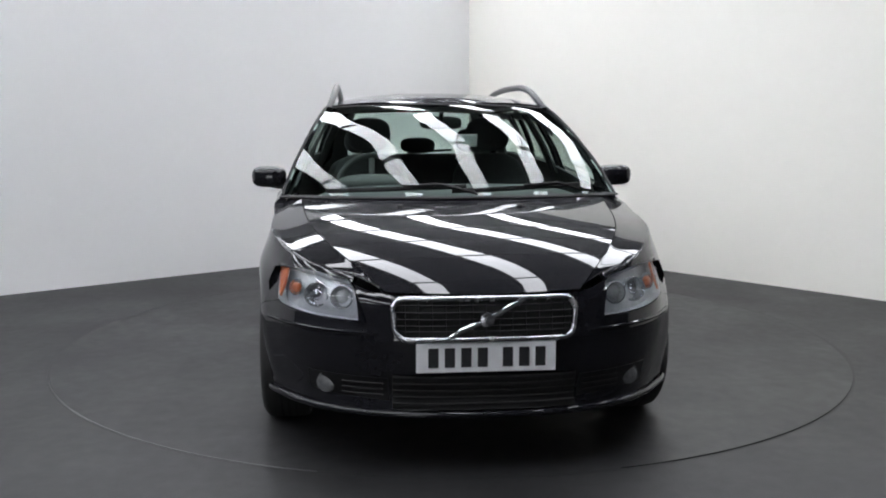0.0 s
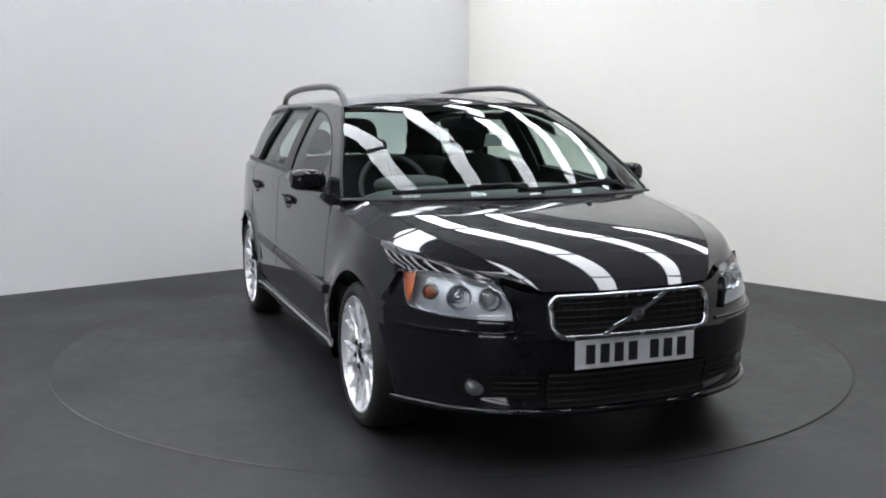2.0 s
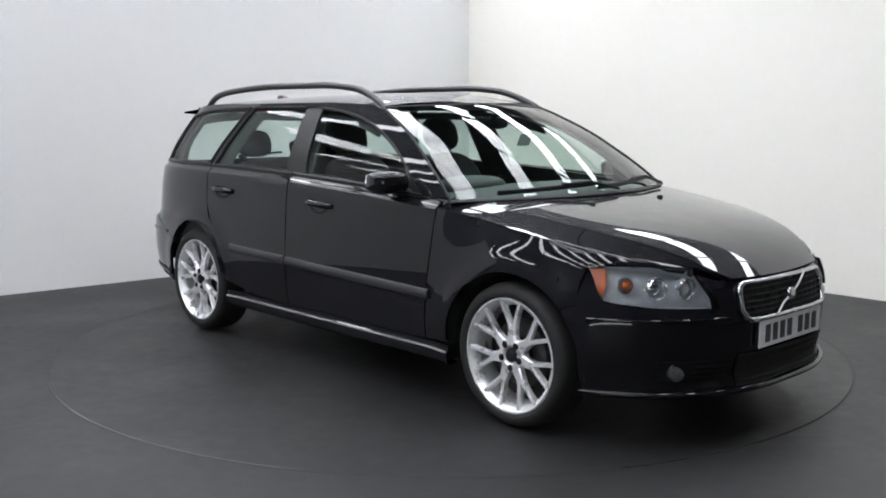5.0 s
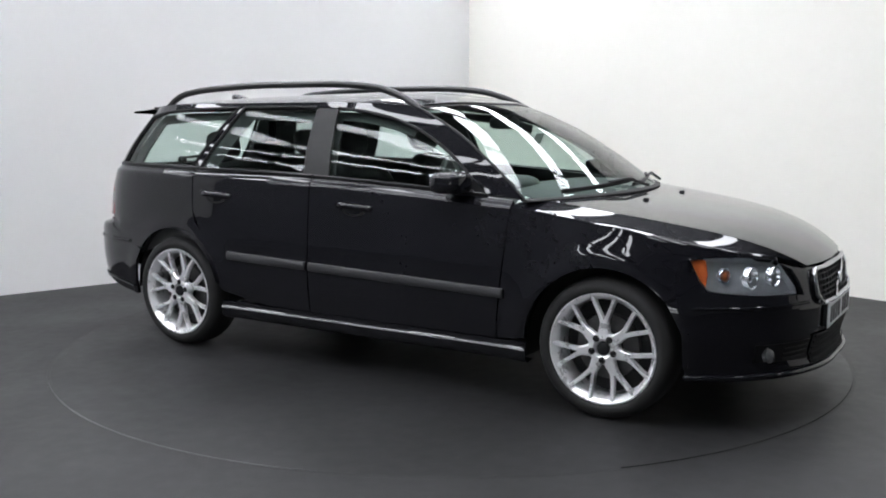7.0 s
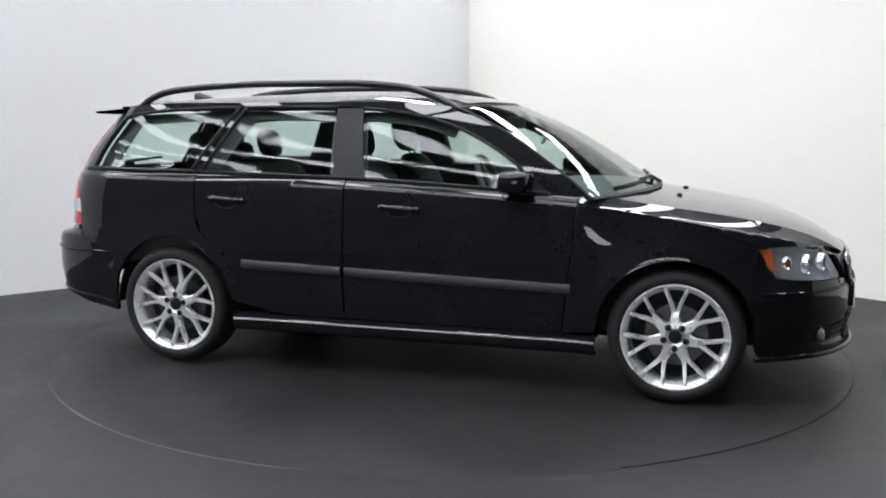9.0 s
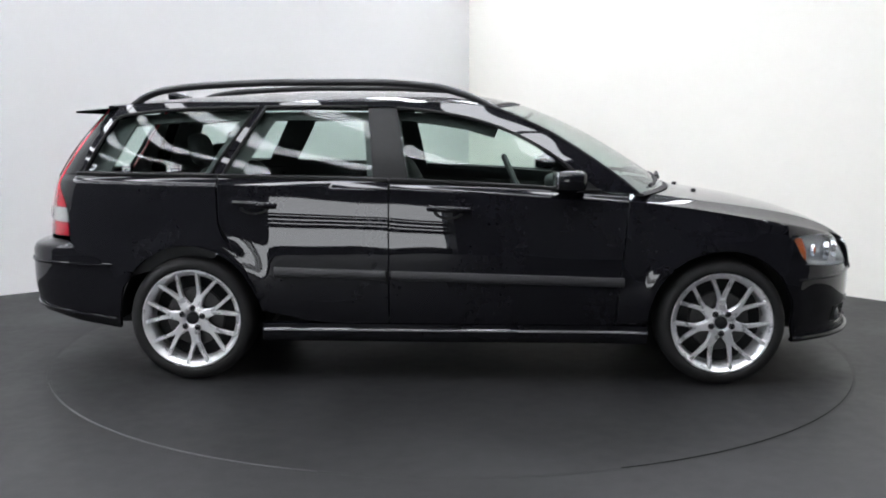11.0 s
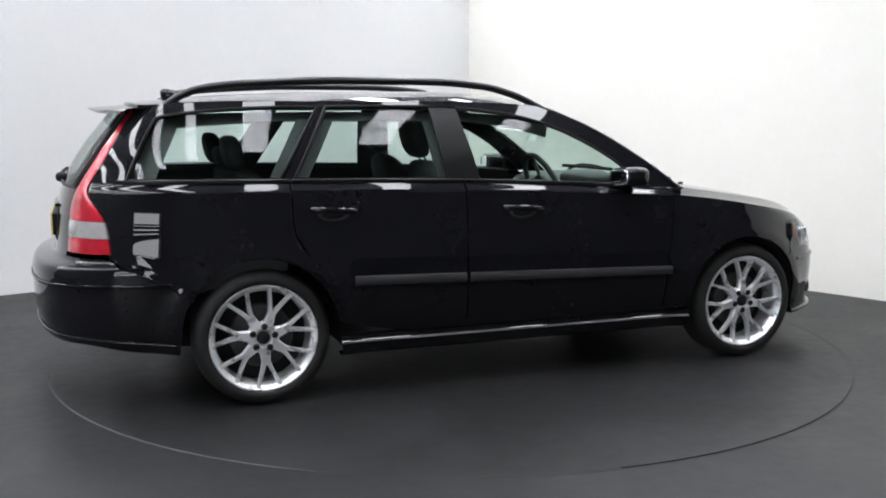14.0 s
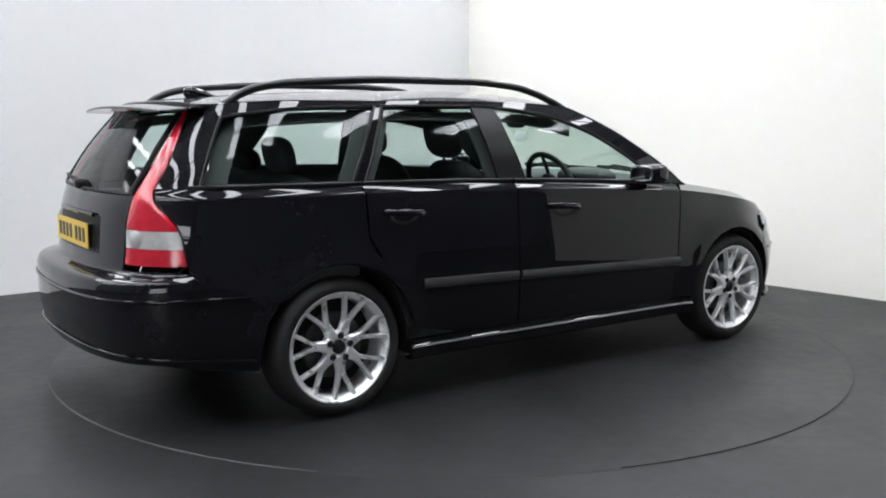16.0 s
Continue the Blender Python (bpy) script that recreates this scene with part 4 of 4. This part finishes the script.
        v.co.z = zb + (v.co.z - zb) * (0.35 + 0.95 * min(max((-1.50 - v.co.x) / 0.18, 0), 1))
        v.co.y *= 1.2
    part("aerial_fin", fin, PAINT, car, "small black aerial fin")


tail(car)


def rails(car):
    xz = [(-1.70, 1.372), (-1.62, 1.425), (-1.52, 1.458), (-1.3, 1.482), (-0.85, 1.499), (-0.42, 1.498), (-0.12, 1.478), (0.04, 1.438), (0.14, 1.395), (0.20, 1.362)]
    f = gentle([p[0] for p in xz], [p[1] for p in xz])
    yy = gentle([-1.72, -1.5, -0.9, -0.2, 0.05, 0.2], [0.535, 0.55, 0.56, 0.56, 0.575, 0.60])
    for s in (1, -1):
        pts = [(x, yy(x) * s, f(x)) for x in np.linspace(-1.70, 0.20, 60)]
        bm = tube(pts, 0.019, 0.019, 10)
        part("roof_rail", bm, RAILING, car, "black arched roof rail")


rails(car)


# ---- wheels ----
def bar(path, widths, depth, bm):
    """A flat-faced spoke along a path in the wheel's plane; the face looks along +y."""
    rows = []
    for i, (p, w) in enumerate(zip(path, widths)):
        a, b = path[max(i - 1, 0)], path[min(i + 1, len(path) - 1)]
        t = Vector((b[0] - a[0], 0, b[1] - a[1])).normalized()
        nrm = Vector((-t.z, 0, t.x))
        c = Vector((p[0], p[2], p[1]))
        rows.append([c + nrm * (w * k) + Vector((0, h, 0)) for k, h in ((-1, -depth), (-1, -0.006), (-0.7, 0), (0.7, 0), (1, -0.006), (1, -depth))])
    grid(bm, rows)


def make_wheel(car):
    rim = lathe([(0.205, -0.17), (0.232, -0.165), (0.222, -0.13), (0.216, -0.04), (0.226, -0.012), (0.238, -0.004), (0.243, 0.004), (0.249, 0.004), (0.252, -0.003), (0.250, -0.012)], 64)
    wheel = part("wheel", rim, ALLOY, car, "silver alloy wheel with seven forked spokes", smooth=50)
    prof = [(0.222, -0.17), (0.250, -0.19), (0.285, -0.196), (0.308, -0.188), (0.3165, -0.165), (0.3165, -0.045), (0.309, -0.015), (0.300, -0.003), (0.285, 0.008), (0.266, 0.010), (0.252, 0.003), (0.247, -0.008)]
    tyre = lathe(prof, 72)
    t = part("tyre", tyre, RUBBER, wheel, "low black road tyre", smooth=45)
    # grooves are thin raised rings with their shade in the colour
    for h in (-0.075, -0.105, -0.135):
        part("tread_groove", lathe([(0.3168, h - 0.005), (0.3172, h), (0.3168, h + 0.005)], 60), GAP, t)
    for i in range(7):
        a = 2 * math.pi * i / 7 + math.pi / 2
        bm = bmesh.new()

        def at(r, d, h):
            return (r * math.cos(a + d), r * math.sin(a + d), h)
        bar([at(0.045, 0, -0.012), at(0.075, 0, -0.012), at(0.105, 0, -0.014), at(0.128, 0, -0.016)], [0.030, 0.025, 0.0205, 0.019], 0.03, bm)
        for sgn in (1, -1):
            bar([at(0.112, 0.07 * sgn, -0.0155), at(0.135, 0.10 * sgn, -0.015), at(0.165, 0.15 * sgn, -0.011), at(0.20, 0.195 * sgn, -0.006), at(0.236, 0.225 * sgn, -0.004)], [0.0105, 0.0105, 0.0095, 0.009, 0.0105], 0.026, bm)
        part("spoke", bm, ALLOY, wheel, smooth=30)
    part("hub", lathe([(0, -0.03), (0.034, -0.03), (0.036, -0.014), (0.046, -0.008), (0.066, -0.012), (0.074, -0.022), (0.074, -0.05)], 36), ALLOY, wheel, smooth=35)
    part("centre_cap", lathe([(0, -0.008), (0.022, -0.009), (0.029, -0.014), (0.031, -0.024)], 24), DARK_ALLOY, wheel, "dark round centre cap")
    for i in range(5):
        a = 2 * math.pi * i / 5 - math.pi / 2
        part("wheel_nut", turned(lathe([(0, 0.0), (0.0085, 0.0), (0.0105, -0.004), (0.0105, -0.02)], 6), Matrix.Translation((0.053 * math.cos(a), -0.001, 0.053 * math.sin(a)))), DARK_ALLOY, wheel, smooth=0)
        # black rings carry the shade of the nut holes
        part("nut_seat", turned(lathe([(0.0105, -0.008), (0.0145, -0.0075), (0.016, -0.0095)], 14), Matrix.Translation((0.053 * math.cos(a), 0, 0.053 * math.sin(a)))), GAP, wheel)
    part("brake_disc", lathe([(0.06, -0.075), (0.145, -0.075), (0.148, -0.08), (0.148, -0.10), (0.06, -0.10)], 40), DISC, wheel, "steel brake disc")
    part("brake_shield", lathe([(0, -0.055), (0.07, -0.06), (0.075, -0.11), (0.20, -0.115), (0.215, -0.12)], 36), DARK_ALLOY, wheel)
    return wheel


def running_gear(car):
    wheel = make_wheel(car)
    wheel.matrix_basis = pose(1.32, 0.868, 0.317)
    for x, s, spin in ((-1.32, 1, 20), (1.32, -1, 0), (-1.32, -1, 31)):
        copy_thing(wheel, pose(x, 0.868 * s, 0.317, 0, spin, 0 if s > 0 else 180))
    for cx, cz in (FRONT_C, REAR_C):
        for s in (1, -1):
            rows = []
            for y, r in ((0.52, 0.30), (0.54, 0.375), (0.76, 0.378), (0.825, 0.372)):
                rows.append([Vector((cx + r * math.cos(radians(t)), y * s, cz + r * math.sin(radians(t)))) for t in range(-6, 190, 7)])
            bm = bmesh.new()
            grid(bm, rows)
            part("arch_liner", bm, GAP, car, "black wheel arch liner")
    bm = box((-1.85, -0.50, 0.22), (1.85, 0.50, 0.28), 0.01)
    box_into(bm, (-0.92, -0.84, 0.215), (0.92, 0.84, 0.29), 0.01)
    part("floor_pan", bm, PLASTIC, car, "black underside")
    part("engine_bay", box((0.95, -0.5, 0.26), (1.85, 0.5, 0.62), 0.02), GAP, car)


running_gear(car)


# ---- cabin ----
def seat_back(lo, hi, lean, power=3.0):
    bm = pebble(lo, hi, power, 18, 14)
    z0 = lo[2]
    for v in bm.verts:
        v.co.x -= (v.co.z - z0) * lean
    return bm


def cabin(car):
    for y in (0.37, -0.37):
        seat = part("front_seat", pebble((-0.22, y - 0.25, 0.36), (0.33, y + 0.25, 0.58), 3.2), FABRIC, car, "dark fabric front seat with headrest")
        part("backrest", seat_back((-0.22, y - 0.24, 0.50), (-0.04, y + 0.24, 1.10), 0.42), FABRIC, seat)
        part("headrest", seat_back((-0.46, y - 0.135, 1.11), (-0.35, y + 0.135, 1.315), 0.25, 2.8), FABRIC, seat)
        for k in (-0.05, 0.05):
            part("post", tube([(-0.36, y + k, 1.06), (-0.41, y + k, 1.16)], 0.006, 0.006, 6), DULL_CHROME, seat)
    bench = part("rear_bench", pebble((-1.15, -0.66, 0.38), (-0.70, 0.66, 0.60), 3.6), FABRIC, car, "dark fabric rear bench with headrests")
    part("backrest", seat_back((-1.22, -0.65, 0.52), (-1.05, 0.65, 1.06), 0.34, 4.5), FABRIC, bench)
    for y in (0.40, 0.0, -0.40):
        part("headrest", seat_back((-1.41, y - 0.125, 1.06), (-1.31, y + 0.125, 1.235 if y else 1.17), 0.2, 2.8), FABRIC, bench)
    part("load_cover", box((-2.02, -0.60, 0.935), (-1.42, 0.60, 0.955), 0.006), DASH, car, "dark roll-out load cover")
    dash = part("dashboard", pebble((0.50, -0.70, 0.62), (1.08, 0.70, 0.985), 4.0, 24, 16), DASH, car, "dark grey dashboard")
    part("instrument_hood", pebble((0.47, -0.56, 0.93), (0.72, -0.18, 1.03), 2.6), DASH, dash)
    part("centre_console", box((0.10, -0.12, 0.30), (0.62, 0.12, 0.72), 0.03), DASH, dash)
    tilt = Matrix.Translation((0.33, -0.37, 0.945)) @ Matrix.Rotation(radians(65), 4, "Y")
    bm = bmesh.new()
    rows = []
    for k in range(36):
        t = 2 * math.pi * k / 36
        rows.append([bm.verts.new(((0.185 + 0.016 * math.cos(b)) * math.cos(t), (0.185 + 0.016 * math.cos(b)) * math.sin(t), 0.016 * math.sin(b))) for b in [2 * math.pi * j / 8 for j in range(8)]])
    for k in range(36):
        a, b = rows[k], rows[(k + 1) % 36]
        for j in range(8):
            bm.faces.new((a[j], a[(j + 1) % 8], b[(j + 1) % 8], b[j]))
    wheel = part("steering_wheel", turned(bm, tilt), DASH, car, "black three-spoke steering wheel")
    part("boss", turned(pebble((-0.07, -0.06, -0.03), (0.07, 0.06, 0.02), 2.6), tilt), DASH, wheel)
    for t in (90, 210, 330):
        c, s = math.cos(radians(t + 90)), math.sin(radians(t + 90))
        part("spoke", turned(tube([(0.05 * c, 0.05 * s, 0), (0.18 * c, 0.18 * s, 0)], 0.016, 0.008, 6), tilt), DASH, wheel)
    mir = part("rear_view_mirror", turned(pebble((-0.02, -0.115, -0.035), (0.02, 0.115, 0.035), 3.4), Matrix.Translation((0.36, 0.0, 1.29)) @ Matrix.Rotation(radians(-14), 4, "Z")), PLASTIC, car, "black rear-view mirror")
    part("stalk", tube([(0.37, 0, 1.30), (0.42, 0, 1.345)], 0.012, 0.012, 6), PLASTIC, mir)
    for s in (1, -1):
        trims = (("inner_pillar", [[(-0.43, 1.00), (-0.22, 1.00)], [(-0.47, 1.37), (-0.285, 1.37)]]),
                 ("inner_pillar", [[(-1.285, 1.02), (-1.10, 1.02)], [(-1.085, 1.37), (-0.905, 1.37)]]),
                 ("inner_pillar", [[(-1.93, 1.02), (-1.79, 1.02)], [(-1.80, 1.34), (-1.64, 1.355)]]),
                 ("inner_rail", [[(-1.76, 1.300), (-1.0, 1.338), (-0.3, 1.338), (0.0, 1.305), (0.2, 1.25)], [(-1.74, 1.36), (-1.0, 1.38), (-0.3, 1.38), (0.05, 1.355), (0.22, 1.30)]]),
                 ("inner_sill", [[(-1.92, 1.00), (-0.7, 0.99), (0.0, 0.97), (0.62, 0.94)], [(-1.90, 1.066), (-0.7, 1.054), (0.0, 1.028), (0.62, 0.985)]]))
        for nm, lines in trims:
            both(nm, flank([at_x(l) for l in lines], 16, 6, -0.055), INNER_TRIM, car, "grey inner window trim", 0.012, side=s)
        lining = [at_x([(-1.97, 0.45), (-1.2, 0.62)]), at_x([(-1.93, 1.02), (-1.19, 1.02)])]
        both("load_lining", flank(lining, 10, 8, -0.06), DASH, car, "dark load bay lining", 0.0, side=s)


cabin(car)


# ---- what moves: the turntable turns, and the car on it ----
AXIS = (-0.051, 0.096)
TURN = [-83.98, -76.26, -68.67, -61.17, -53.74, -46.34, -38.96, -31.59, -24.2, -16.8, -9.38, -1.94, 5.51, 12.97, 20.43, 27.85, 35.23]


def motions():
    on_car, on_table = [], []
    for t, turn in enumerate(TURN):
        c, s = math.cos(radians(turn)), math.sin(radians(turn))
        on_car.append((float(t), pose(-(c * AXIS[0] - s * AXIS[1]), -(s * AXIS[0] + c * AXIS[1]), 0, 0, 0, turn)))
        on_table.append((float(t), pose(0, 0, 0, 0, 0, turn)))
    walk(car, on_car)
    walk(table, on_table)


motions()
